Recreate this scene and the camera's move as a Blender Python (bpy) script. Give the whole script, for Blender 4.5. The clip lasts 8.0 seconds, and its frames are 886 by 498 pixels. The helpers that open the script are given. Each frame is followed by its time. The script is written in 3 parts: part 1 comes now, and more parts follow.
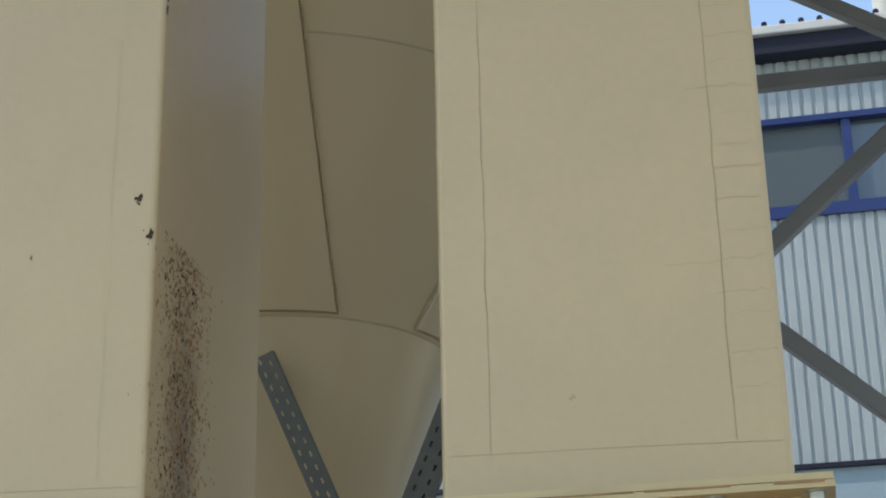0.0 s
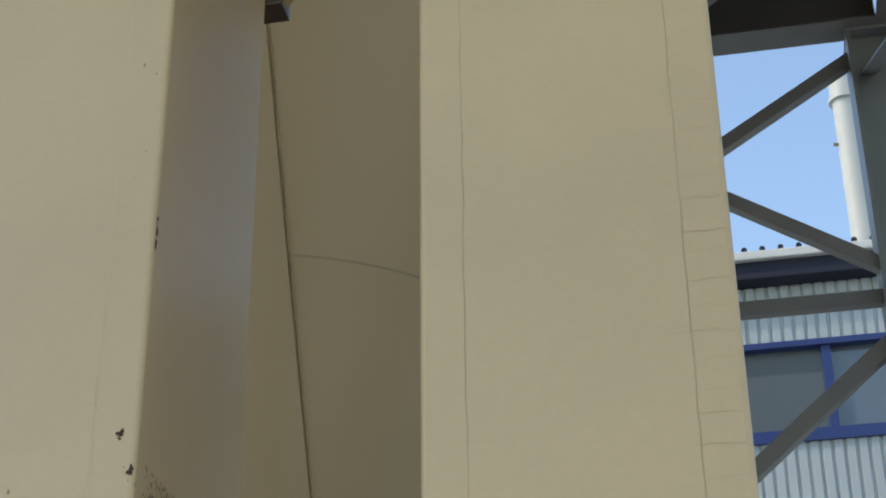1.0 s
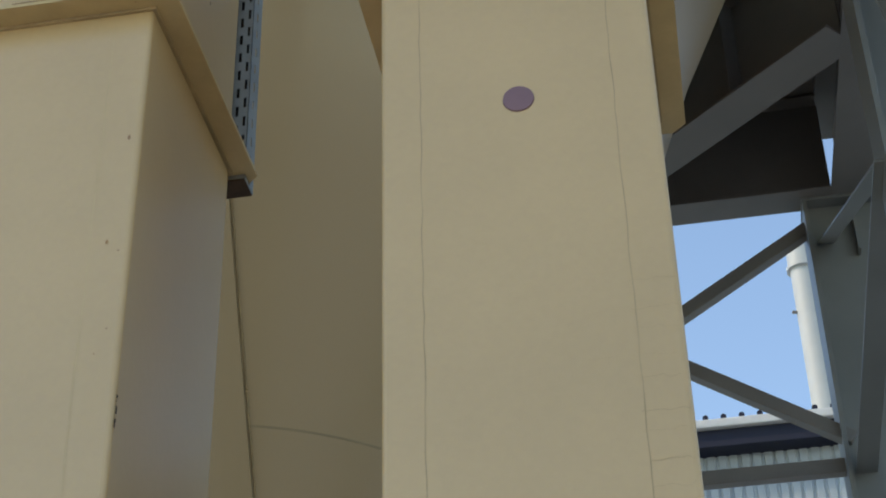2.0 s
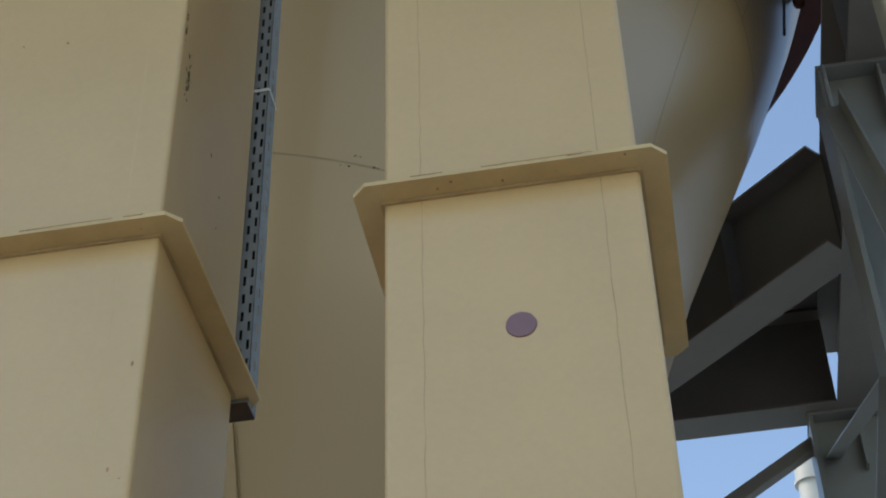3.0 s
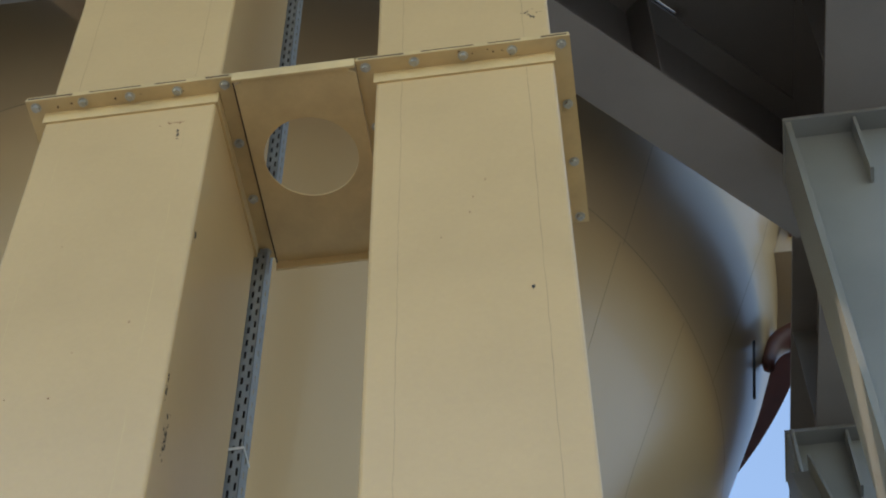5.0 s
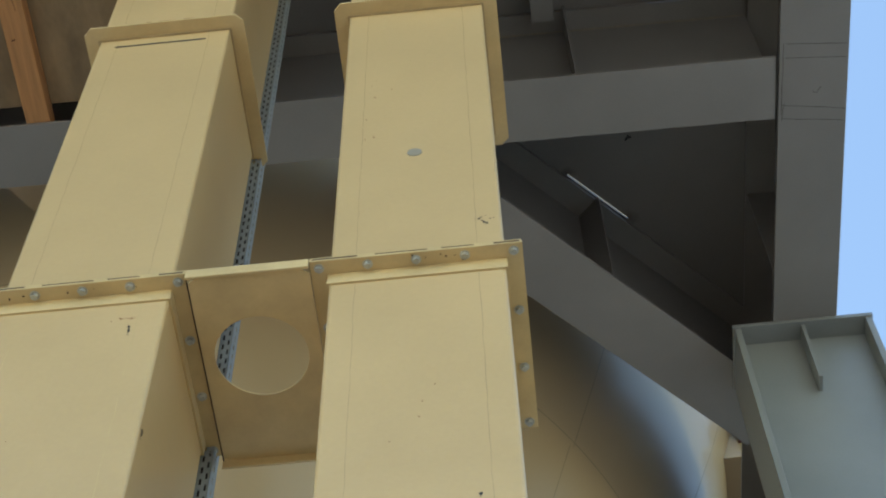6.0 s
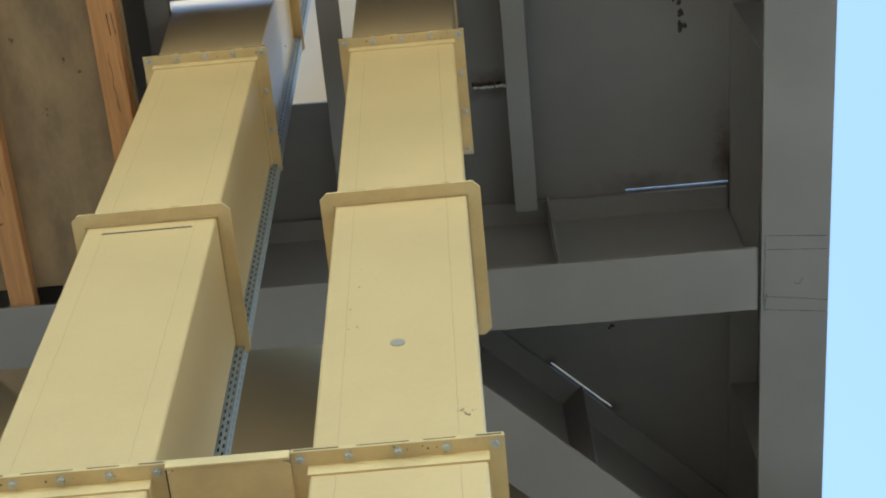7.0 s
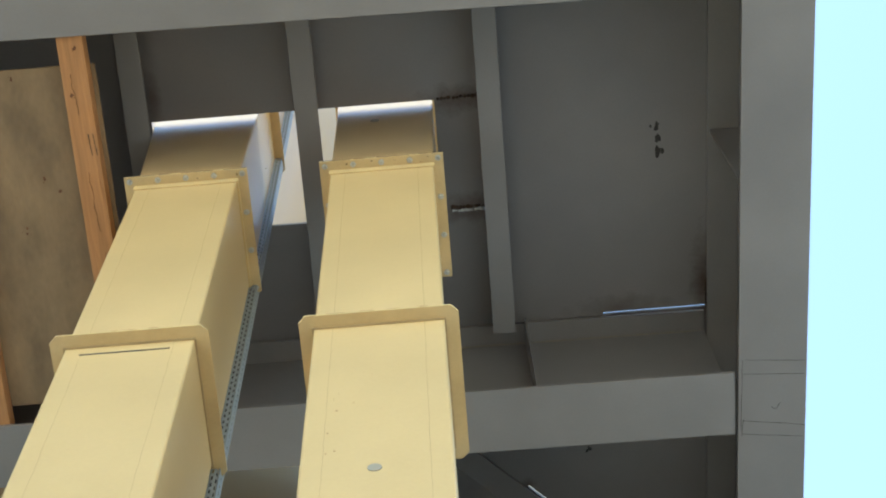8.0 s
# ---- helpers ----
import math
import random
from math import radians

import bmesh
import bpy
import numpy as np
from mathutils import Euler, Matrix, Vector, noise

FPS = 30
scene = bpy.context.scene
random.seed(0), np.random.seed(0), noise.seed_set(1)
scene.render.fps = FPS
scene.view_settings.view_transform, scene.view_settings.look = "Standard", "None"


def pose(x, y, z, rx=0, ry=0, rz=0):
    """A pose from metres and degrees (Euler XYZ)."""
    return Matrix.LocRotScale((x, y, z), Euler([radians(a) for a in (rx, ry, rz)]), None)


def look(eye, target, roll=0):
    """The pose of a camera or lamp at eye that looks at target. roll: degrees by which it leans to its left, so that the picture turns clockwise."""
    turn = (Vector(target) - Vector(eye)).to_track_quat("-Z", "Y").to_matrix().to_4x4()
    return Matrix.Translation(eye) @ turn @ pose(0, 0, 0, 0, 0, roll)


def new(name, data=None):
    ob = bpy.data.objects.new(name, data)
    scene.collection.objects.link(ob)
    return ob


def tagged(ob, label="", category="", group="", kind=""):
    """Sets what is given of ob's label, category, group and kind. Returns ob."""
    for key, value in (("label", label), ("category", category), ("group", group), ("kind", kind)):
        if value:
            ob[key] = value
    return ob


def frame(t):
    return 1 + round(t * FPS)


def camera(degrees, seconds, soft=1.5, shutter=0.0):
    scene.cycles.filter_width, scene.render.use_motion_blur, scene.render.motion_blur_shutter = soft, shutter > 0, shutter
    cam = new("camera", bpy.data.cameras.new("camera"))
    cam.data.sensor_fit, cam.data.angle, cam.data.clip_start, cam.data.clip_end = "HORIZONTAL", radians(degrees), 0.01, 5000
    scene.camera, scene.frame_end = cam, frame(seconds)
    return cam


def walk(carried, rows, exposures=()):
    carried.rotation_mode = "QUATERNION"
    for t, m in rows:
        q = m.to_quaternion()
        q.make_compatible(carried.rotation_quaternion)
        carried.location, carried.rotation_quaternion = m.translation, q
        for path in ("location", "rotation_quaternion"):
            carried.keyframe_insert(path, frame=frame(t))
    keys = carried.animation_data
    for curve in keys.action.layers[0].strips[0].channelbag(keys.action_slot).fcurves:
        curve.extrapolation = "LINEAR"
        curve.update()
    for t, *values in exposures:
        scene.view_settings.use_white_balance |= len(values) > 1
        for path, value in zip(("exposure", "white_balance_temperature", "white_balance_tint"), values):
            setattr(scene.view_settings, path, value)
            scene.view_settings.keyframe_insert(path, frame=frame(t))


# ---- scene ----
cam = camera(29.02, 8.0, soft=2.0)
# seconds, place, yaw to the left, pitch, roll
ROWS = [
    (0.0, 0.027, 0.034, 1.521, 11.55, 21.64, -1.19),
    (0.5, 0.022, 0.028, 1.543, 11.41, 24.36, -0.56),
    (1.0, 0.023, 0.018, 1.563, 10.72, 28.89, -0.62),
    (1.5, 0.022, 0.018, 1.579, 9.76, 31.62, -0.68),
    (1.7, 0.021, 0.014, 1.583, 9.44, 32.64, -1.07),
    (2.8, 0.027, 0.009, 1.606, 8.85, 40.04, -1.52),
    (3.0, 0.028, -0.004, 1.614, 9.01, 41.51, -1.65),
    (3.5, 0.031, -0.038, 1.628, 8.33, 44.98, -1.27),
    (4.0, 0.033, -0.067, 1.631, 8.02, 47.46, -1.29),
    (4.5, 0.034, -0.092, 1.631, 7.61, 49.86, -0.61),
    (4.7, 0.035, -0.099, 1.630, 7.54, 50.94, -0.65),
    (5.8, 0.033, -0.126, 1.630, 5.17, 58.14, -1.26),
    (6.0, 0.045, -0.137, 1.637, 4.18, 59.29, -1.82),
    (6.5, 0.058, -0.159, 1.639, 1.34, 62.88, -3.71),
    (7.0, 0.055, -0.169, 1.641, 2.57, 65.38, -2.70),
    (7.5, 0.058, -0.192, 1.635, 2.83, 67.72, -2.19),
    (8.0, 0.057, -0.206, 1.628, 0.04, 69.26, -4.56),
]


def aimed(x, y, z, yaw, pitch, roll):
    return pose(x, y, z, 0, 0, yaw) @ pose(0, 0, 0, 90 + pitch, 0, 0) @ pose(0, 0, 0, 0, 0, roll)


# seconds, stops, kelvin, tint
EXPOSURES = [
    (0.0, 0.06, 7550, 14), (1.0, 0.02, 7550, 13), (1.7, -0.08, 7550, 13), (3.0, -0.12, 7600, 14), (4.0, 0.08, 7700, 15),
    (4.7, 0.24, 7700, 15), (5.8, 0.53, 7700, 11), (6.5, 0.88, 7650, 5), (7.2, 1.14, 7650, 6), (8.0, 1.41, 7600, 7),
]
walk(cam, [(t, aimed(*row)) for t, *row in ROWS], EXPOSURES)

# ---- light ----
SUN_ELEVATION, SUN_ROTATION = radians(44), radians(245)
world = bpy.data.worlds.new("sky")
scene.world = world
world.use_nodes = True
wn = world.node_tree.nodes
sky = wn.new("ShaderNodeTexSky")
sky.sky_type, sky.sun_disc = "NISHITA", False
sky.dust_density, sky.ozone_density = 0.1, 1.0
sky.sun_elevation, sky.sun_rotation = SUN_ELEVATION, SUN_ROTATION
clear = wn.new("ShaderNodeMix")
clear.data_type, clear.blend_type = "RGBA", "MULTIPLY"
clear.inputs["Factor"].default_value, clear.inputs["B"].default_value = 1.0, (0.90, 1.0, 1.03, 1)
world.node_tree.links.new(sky.outputs["Color"], clear.inputs["A"])
world.node_tree.links.new(clear.outputs["Result"], wn["Background"].inputs["Color"])
wn["Background"].inputs["Strength"].default_value = 0.32
sun_data = bpy.data.lights.new("sun", "SUN")
sun_data.energy, sun_data.angle, sun_data.color = 2.4, radians(0.5), (1.0, 0.90, 0.76)
sun = new("sun", sun_data)
to_sun = Vector((math.sin(SUN_ROTATION) * math.cos(SUN_ELEVATION), math.cos(SUN_ROTATION) * math.cos(SUN_ELEVATION), math.sin(SUN_ELEVATION)))
sun.matrix_world = look(to_sun * 60, (0, 0, 0))


# ---- materials ----
def material(name, colour, rough=0.5, metal=0.0, vary=0.12, scale=3.0, grain=60.0, bump=0.02, stain=None, stain_amount=0.0, stain_scale=2.0, coat=0.0, coat_rough=0.03, stretch=(1, 1, 1), halos=(), halo_colour=(0.065, 0.034, 0.018)):
    """A paint, metal or wood with variation at two scales, fine relief and stains."""
    m = bpy.data.materials.new(name)
    m.use_nodes = True
    n, l = m.node_tree.nodes, m.node_tree.links
    b = n["Principled BSDF"]
    co = n.new("ShaderNodeTexCoord")
    mp = n.new("ShaderNodeMapping")
    mp.inputs["Scale"].default_value = stretch
    l.new(co.outputs["Object"], mp.inputs["Vector"])
    big, fine = n.new("ShaderNodeTexNoise"), n.new("ShaderNodeTexNoise")
    big.inputs["Scale"].default_value, big.inputs["Detail"].default_value = scale, 5
    fine.inputs["Scale"].default_value, fine.inputs["Detail"].default_value = grain, 3
    l.new(mp.outputs["Vector"], big.inputs["Vector"])
    l.new(mp.outputs["Vector"], fine.inputs["Vector"])
    ramp = n.new("ShaderNodeMapRange")
    ramp.inputs["From Min"].default_value, ramp.inputs["From Max"].default_value = 0.3, 0.7
    ramp.inputs["To Min"].default_value, ramp.inputs["To Max"].default_value = 1 - vary, 1 + vary
    l.new(big.outputs["Fac"], ramp.inputs["Value"])
    r2 = n.new("ShaderNodeMapRange")
    r2.inputs["To Min"].default_value, r2.inputs["To Max"].default_value = 1 - vary / 2, 1 + vary / 2
    l.new(fine.outputs["Fac"], r2.inputs["Value"])
    mul = n.new("ShaderNodeMath")
    mul.operation = "MULTIPLY"
    l.new(ramp.outputs["Result"], mul.inputs[0])
    l.new(r2.outputs["Result"], mul.inputs[1])
    hsv = n.new("ShaderNodeHueSaturation")
    hsv.inputs["Color"].default_value = (*colour, 1)
    l.new(mul.outputs["Value"], hsv.inputs["Value"])
    out = hsv.outputs["Color"]
    if stain:
        st = n.new("ShaderNodeTexNoise")
        st.inputs["Scale"].default_value, st.inputs["Detail"].default_value, st.inputs["Roughness"].default_value = stain_scale, 8, 0.7
        l.new(mp.outputs["Vector"], st.inputs["Vector"])
        edge = n.new("ShaderNodeMapRange")
        edge.inputs["From Min"].default_value, edge.inputs["From Max"].default_value = 0.68 - stain_amount, 0.82 - stain_amount
        l.new(st.outputs["Fac"], edge.inputs["Value"])
        mix = n.new("ShaderNodeMix")
        mix.data_type = "RGBA"
        l.new(edge.outputs["Result"], mix.inputs["Factor"])
        l.new(out, mix.inputs["A"])
        mix.inputs["B"].default_value = (*stain, 1)
        out = mix.outputs["Result"]
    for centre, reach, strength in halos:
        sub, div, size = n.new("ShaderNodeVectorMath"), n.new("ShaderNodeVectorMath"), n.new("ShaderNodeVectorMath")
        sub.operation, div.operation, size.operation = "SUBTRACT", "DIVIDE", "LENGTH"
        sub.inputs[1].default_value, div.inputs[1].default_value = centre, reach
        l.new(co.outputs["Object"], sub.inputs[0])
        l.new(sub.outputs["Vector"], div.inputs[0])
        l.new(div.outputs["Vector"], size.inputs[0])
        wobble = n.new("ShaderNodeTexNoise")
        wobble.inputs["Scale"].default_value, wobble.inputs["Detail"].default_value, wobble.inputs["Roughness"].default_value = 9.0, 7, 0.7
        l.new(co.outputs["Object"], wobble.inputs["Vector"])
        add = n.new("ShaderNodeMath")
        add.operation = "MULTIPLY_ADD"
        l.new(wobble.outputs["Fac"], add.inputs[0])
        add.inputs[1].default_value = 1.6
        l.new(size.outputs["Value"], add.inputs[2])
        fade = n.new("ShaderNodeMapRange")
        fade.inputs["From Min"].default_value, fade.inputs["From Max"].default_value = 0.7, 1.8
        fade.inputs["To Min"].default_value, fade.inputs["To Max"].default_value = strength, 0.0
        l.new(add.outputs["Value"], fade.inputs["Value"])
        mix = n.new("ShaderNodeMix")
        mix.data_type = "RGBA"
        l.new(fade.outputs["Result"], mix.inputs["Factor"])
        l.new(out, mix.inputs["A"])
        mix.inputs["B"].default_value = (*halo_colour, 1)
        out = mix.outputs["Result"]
    l.new(out, b.inputs["Base Color"])
    b.inputs["Roughness"].default_value, b.inputs["Metallic"].default_value = rough, metal
    b.inputs["Coat Weight"].default_value, b.inputs["Coat Roughness"].default_value = coat, coat_rough
    rr = n.new("ShaderNodeMapRange")
    rr.inputs["To Min"].default_value, rr.inputs["To Max"].default_value = rough * 0.85, min(1.0, rough * 1.15)
    l.new(big.outputs["Fac"], rr.inputs["Value"])
    l.new(rr.outputs["Result"], b.inputs["Roughness"])
    if bump:
        bp = n.new("ShaderNodeBump")
        bp.inputs["Strength"].default_value, bp.inputs["Distance"].default_value = 0.35, bump
        l.new(big.outputs["Fac"], bp.inputs["Height"])
        b2 = n.new("ShaderNodeBump")
        b2.inputs["Strength"].default_value, b2.inputs["Distance"].default_value = 0.25, 0.001
        l.new(fine.outputs["Fac"], b2.inputs["Height"])
        l.new(bp.outputs["Normal"], b2.inputs["Normal"])
        l.new(b2.outputs["Normal"], b.inputs["Normal"])
    return m


CREAM = (0.518, 0.350, 0.169)
DUCT = material("cream_duct_paint", CREAM, rough=0.36, coat=0.3, coat_rough=0.16, vary=0.075, scale=1.3, bump=0.006, stain=(0.45, 0.33, 0.17), stain_amount=-0.06, stain_scale=5,
    halos=(((0.3105, -0.150, 2.36), (0.06, 0.13, 0.42), 0.85),), halo_colour=(0.20, 0.12, 0.06))
FLANGE = material("cream_flange_paint", (0.52, 0.368, 0.176), rough=0.5, vary=0.11, scale=6, bump=0.003, stain=(0.30, 0.17, 0.07), stain_amount=-0.02, stain_scale=14)
VESSEL = material("cream_vessel_paint", (0.345, 0.243, 0.132), rough=0.33, vary=0.04, scale=0.5, bump=0.012, coat=0.12)
STEEL = material("grey_steel_paint", (0.205, 0.187, 0.172), rough=0.45, vary=0.10, scale=1.2, bump=0.004, stain=(0.13, 0.10, 0.08), stain_amount=-0.04, stain_scale=1.5)
COLUMN = material("blue_grey_column_paint", (0.212, 0.218, 0.208), rough=0.4, vary=0.10, scale=1.2, bump=0.004, stain=(0.15, 0.13, 0.11), stain_amount=-0.05, stain_scale=1.5)
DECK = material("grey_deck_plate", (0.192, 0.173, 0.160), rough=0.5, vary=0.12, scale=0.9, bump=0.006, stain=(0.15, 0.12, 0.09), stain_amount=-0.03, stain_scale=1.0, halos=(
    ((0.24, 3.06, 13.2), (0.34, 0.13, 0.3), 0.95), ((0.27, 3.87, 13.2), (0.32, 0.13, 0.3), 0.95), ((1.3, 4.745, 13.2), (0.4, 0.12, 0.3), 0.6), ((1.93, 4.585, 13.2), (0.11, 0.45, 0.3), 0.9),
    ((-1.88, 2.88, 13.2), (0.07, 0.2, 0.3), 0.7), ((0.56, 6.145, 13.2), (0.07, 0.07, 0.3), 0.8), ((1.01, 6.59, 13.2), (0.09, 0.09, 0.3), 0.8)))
SEAM = material("dark_weld_seam", (0.255, 0.188, 0.103), rough=0.5, vary=0.1, scale=8, bump=0.0)
# galvanised steel with the shade beside the cone put into its colour
SHADEGALV = material("galvanised_steel_in_shade", (0.062, 0.055, 0.040), rough=0.6, metal=0.2, vary=0.2, scale=12, bump=0.001)
GALV = material("galvanised_steel", (0.25, 0.265, 0.27), rough=0.5, metal=0.35, vary=0.12, scale=12, bump=0.001)
BOLT = material("zinc_bolt", (0.42, 0.41, 0.36), rough=0.45, metal=0.6, vary=0.2, scale=30, bump=0.0)
DECKRUST = material("dark_deck_rust", (0.055, 0.03, 0.016), rough=0.9, vary=0.35, scale=14, bump=0.003)
RUST = material("rust", (0.30, 0.17, 0.08), rough=0.9, vary=0.35, scale=14, bump=0.003)
DARK = material("black_scratch", (0.03, 0.025, 0.02), rough=0.8, vary=0.3, scale=30, bump=0.0)
CRACK = material("brown_paint_crack", (0.40, 0.28, 0.138), rough=0.6, vary=0.2, scale=8, bump=0.0)
SEALANT = material("brown_sealant", (0.37, 0.262, 0.132), rough=0.7, vary=0.2, scale=8, bump=0.001)
PORT = material("mauve_cap", (0.205, 0.112, 0.125), rough=0.6, vary=0.06, scale=20, bump=0.0)
GREYCAP = material("grey_cap", (0.25, 0.215, 0.165), rough=0.6, vary=0.06, scale=20, bump=0.0)
PLY = material("plywood", (0.235, 0.152, 0.080), rough=0.8, vary=0.30, scale=2.4, grain=22, bump=0.003, stain=(0.15, 0.10, 0.06), stain_amount=0.04, stain_scale=2.6, stretch=(1.6, 0.7, 1))
TIMBER = material("orange_timber", (0.43, 0.195, 0.072), rough=0.75, vary=0.22, scale=3, grain=26, bump=0.004, stain=(0.26, 0.105, 0.035), stain_amount=0.10, stain_scale=2.6, stretch=(9, 0.5, 9))
KNOT = material("dark_wood_knot", (0.13, 0.05, 0.02), rough=0.8, vary=0.35, scale=20, bump=0.001)
CLAD = material("white_cladding", (0.40, 0.45, 0.47), rough=0.4, vary=0.05, scale=0.8, bump=0.002)
BLUE = material("dark_blue_trim", (0.020, 0.045, 0.17), rough=0.4, vary=0.08, scale=2, bump=0.001)
NAVY = material("navy_fascia", (0.006, 0.008, 0.025), rough=0.65, vary=0.1, scale=2, bump=0.001)
PALE = material("pale_gutter", (0.62, 0.62, 0.60), rough=0.5, vary=0.08, scale=3, bump=0.001)
BLUEGREY = material("blue_grey_panel", (0.30, 0.40, 0.46), rough=0.5, vary=0.06, scale=0.7, bump=0.002)
WHITE = material("white_chimney_paint", (0.50, 0.50, 0.46), rough=0.5, vary=0.05, scale=2, bump=0.002)
OXIDE = material("red_oxide_paint", (0.085, 0.022, 0.016), rough=0.5, vary=0.2, scale=5, bump=0.002)
CONCRETE = material("concrete_yard", (0.43, 0.40, 0.34), rough=0.9, vary=0.2, scale=0.4, bump=0.01, stain=(0.2, 0.19, 0.17), stain_amount=0.05, stain_scale=0.3)
GLASS = bpy.data.materials.new("window_glass")
GLASS.use_nodes = True
gb = GLASS.node_tree.nodes["Principled BSDF"]
gb.inputs["Base Color"].default_value, gb.inputs["Roughness"].default_value = (0.10, 0.13, 0.15, 1), 0.06
gb.inputs["Specular IOR Level"].default_value = 0.9


# ---- building blocks ----
def thing(name, at, label, category, group="", kind=""):
    ob = new(name)
    ob.location = at
    ob.empty_display_size = 0.1
    return tagged(ob, label, category, group, kind)


def base_of(ob):
    v = Vector((0, 0, 0))
    while ob:
        v += ob.location
        ob = ob.parent
    return v


def finish(name, bm, mat, smooth=False):
    me = bpy.data.meshes.new(name)
    bmesh.ops.recalc_face_normals(bm, faces=bm.faces)
    if smooth:
        for fc in bm.faces:
            fc.smooth = True
    bm.to_mesh(me)
    bm.free()
    me.materials.append(mat)
    return me


def part(name, bm, mat, parent=None, label="", smooth=False):
    """Links a bmesh, given in world places, as one mesh object under a thing or a part."""
    if parent:
        bmesh.ops.translate(bm, verts=bm.verts, vec=-base_of(parent))
    ob = new(name, finish(name, bm, mat, smooth))
    ob.parent = parent
    return tagged(ob, label)


def box_into(bm, lo, hi, bevel=0.0):
    made = bmesh.ops.create_cube(bm, size=1.0)["verts"]
    for v in made:
        v.co = Vector([lo[i] if v.co[i] < 0 else hi[i] for i in range(3)])
    if bevel:
        edges = {e for v in made for e in v.link_edges}
        bmesh.ops.bevel(bm, geom=list(edges), offset=bevel, segments=2, profile=0.6, affect="EDGES")
    return made


def box(lo, hi, bevel=0.0):
    bm = bmesh.new()
    box_into(bm, lo, hi, bevel)
    return bm


def prism(points, z0, z1):
    """An upright prism over a polygon of (x, y)."""
    bm = bmesh.new()
    a = [bm.verts.new((x, y, z0)) for x, y in points]
    b = [bm.verts.new((x, y, z1)) for x, y in points]
    bm.faces.new(a)
    bm.faces.new(b)
    for i in range(len(a)):
        j = (i + 1) % len(a)
        bm.faces.new((a[i], a[j], b[j], b[i]))
    return bm


def turned(bm, m):
    bmesh.ops.transform(bm, matrix=m, verts=bm.verts)
    return bm


def rod(p, q, r, sides=10):
    bm = bmesh.new()
    p, q = Vector(p), Vector(q)
    bmesh.ops.create_cone(bm, cap_ends=True, segments=sides, radius1=r, radius2=r, depth=(q - p).length)
    return turned(bm, Matrix.Translation((p + q) / 2) @ (q - p).to_track_quat("Z", "Y").to_matrix().to_4x4())


def ring_frame(x0, x1, y0, y1, z0, z1, out, chamfer=0.0, inner=0.0):
    """A flat collar round a rectangular duct: outer outline with cut corners, open in the middle."""
    bm = bmesh.new()
    def outline(grow, cut):
        a, b, c, d = x0 - grow, x1 + grow, y0 - grow, y1 + grow
        return [(a + cut, c), (b - cut, c), (b, c + cut), (b, d - cut), (b - cut, d), (a + cut, d), (a, d - cut), (a, c + cut)]
    o, i = outline(out, max(chamfer, 0.002)), outline(-inner, 0.001)
    rows = [[bm.verts.new((x, y, z)) for x, y in pts] for pts, z in ((o, z0), (o, z1), (i, z1), (i, z0))]
    for k in range(4):
        for j in range(8):
            bm.faces.new((rows[k][j], rows[k][(j + 1) % 8], rows[(k + 1) % 4][(j + 1) % 8], rows[(k + 1) % 4][j]))
    return bm


def girder(name, p, q, z, depth, width, label, tf=0.03, tw=0.02, category="steel beam", mat=None, stiffeners=(), top=0.0):
    """A welded I girder between two places on plan, z its underside: bottom flange, web, top flange and stiffener plates."""
    p, q = Vector((*p, 0)), Vector((*q, 0))
    way = q - p
    m = Matrix.Translation((p.x, p.y, z)) @ pose(0, 0, 0, 0, 0, math.degrees(math.atan2(way.y, way.x)))
    n = way.length
    root = thing(name, (p.x, p.y, z), label, category, "beams of the deck")
    mat = mat or STEEL
    part("bottom_flange", turned(box((0, -width / 2, 0), (n, width / 2, tf), 0.004), m), mat, root)
    part("web", turned(box((0, -tw / 2, tf), (n, tw / 2, depth - tf)), m), mat, root)
    top = top or width
    part("top_flange", turned(box((0, -top / 2, depth - tf), (n, top / 2, depth)), m), mat, root)
    for s in stiffeners:
        for side in (-1, 1):
            lo, hi = sorted((side * tw / 2, side * (width / 2 - 0.01)))
            part("stiffener", turned(box((s, lo, tf), (s + 0.016, hi, depth - tf)), m), mat, root)
    return root


def bar(name, p, q, w, h, mat, parent=None, label="", lip=0.0):
    """A straight member between two places; w across, h upright. lip: an angle section of that thickness."""
    p, q = Vector(p), Vector(q)
    m = Matrix.Translation(p) @ (q - p).to_track_quat("X", "Z").to_matrix().to_4x4()
    n = (q - p).length
    bm = bmesh.new()
    if lip:
        box_into(bm, (0, -w / 2, -h / 2), (n, w / 2, -h / 2 + lip), 0.002)
        box_into(bm, (0, w / 2 - lip, -h / 2 + lip), (n, w / 2, h / 2), 0.002)
    else:
        box_into(bm, (0, -w / 2, -h / 2), (n, w / 2, h / 2), min(w, h) * 0.08)
    return part(name, turned(bm, m), mat, parent, label)


# ---- the plan ----
BEAM_Z, DECK_Z = 11.93, 13.2
BEAM_W, BEAM_D = 0.44, 1.24
FRONT, BACK = 3.0, 3.682
LEVELS = {"foot": 2.212, "collar_low": 4.49, "joint": 6.832, "collar_high": 9.165, "joint_high": 11.588}

ground = tagged(part("ground", box((-400, -400, -0.3), (400, 400, 0.0)), CONCRETE), "grey worn concrete yard", "ground", kind="structure")

# an unseen wall added west of the vessel to hold light off it
light_block_wall = tagged(part("light_block_wall", box((-14.4, -2, 0), (-14, 22, 9.0)), BLUEGREY), "plain blue grey wall, added unseen to keep light off the vessel", "wall", kind="structure")

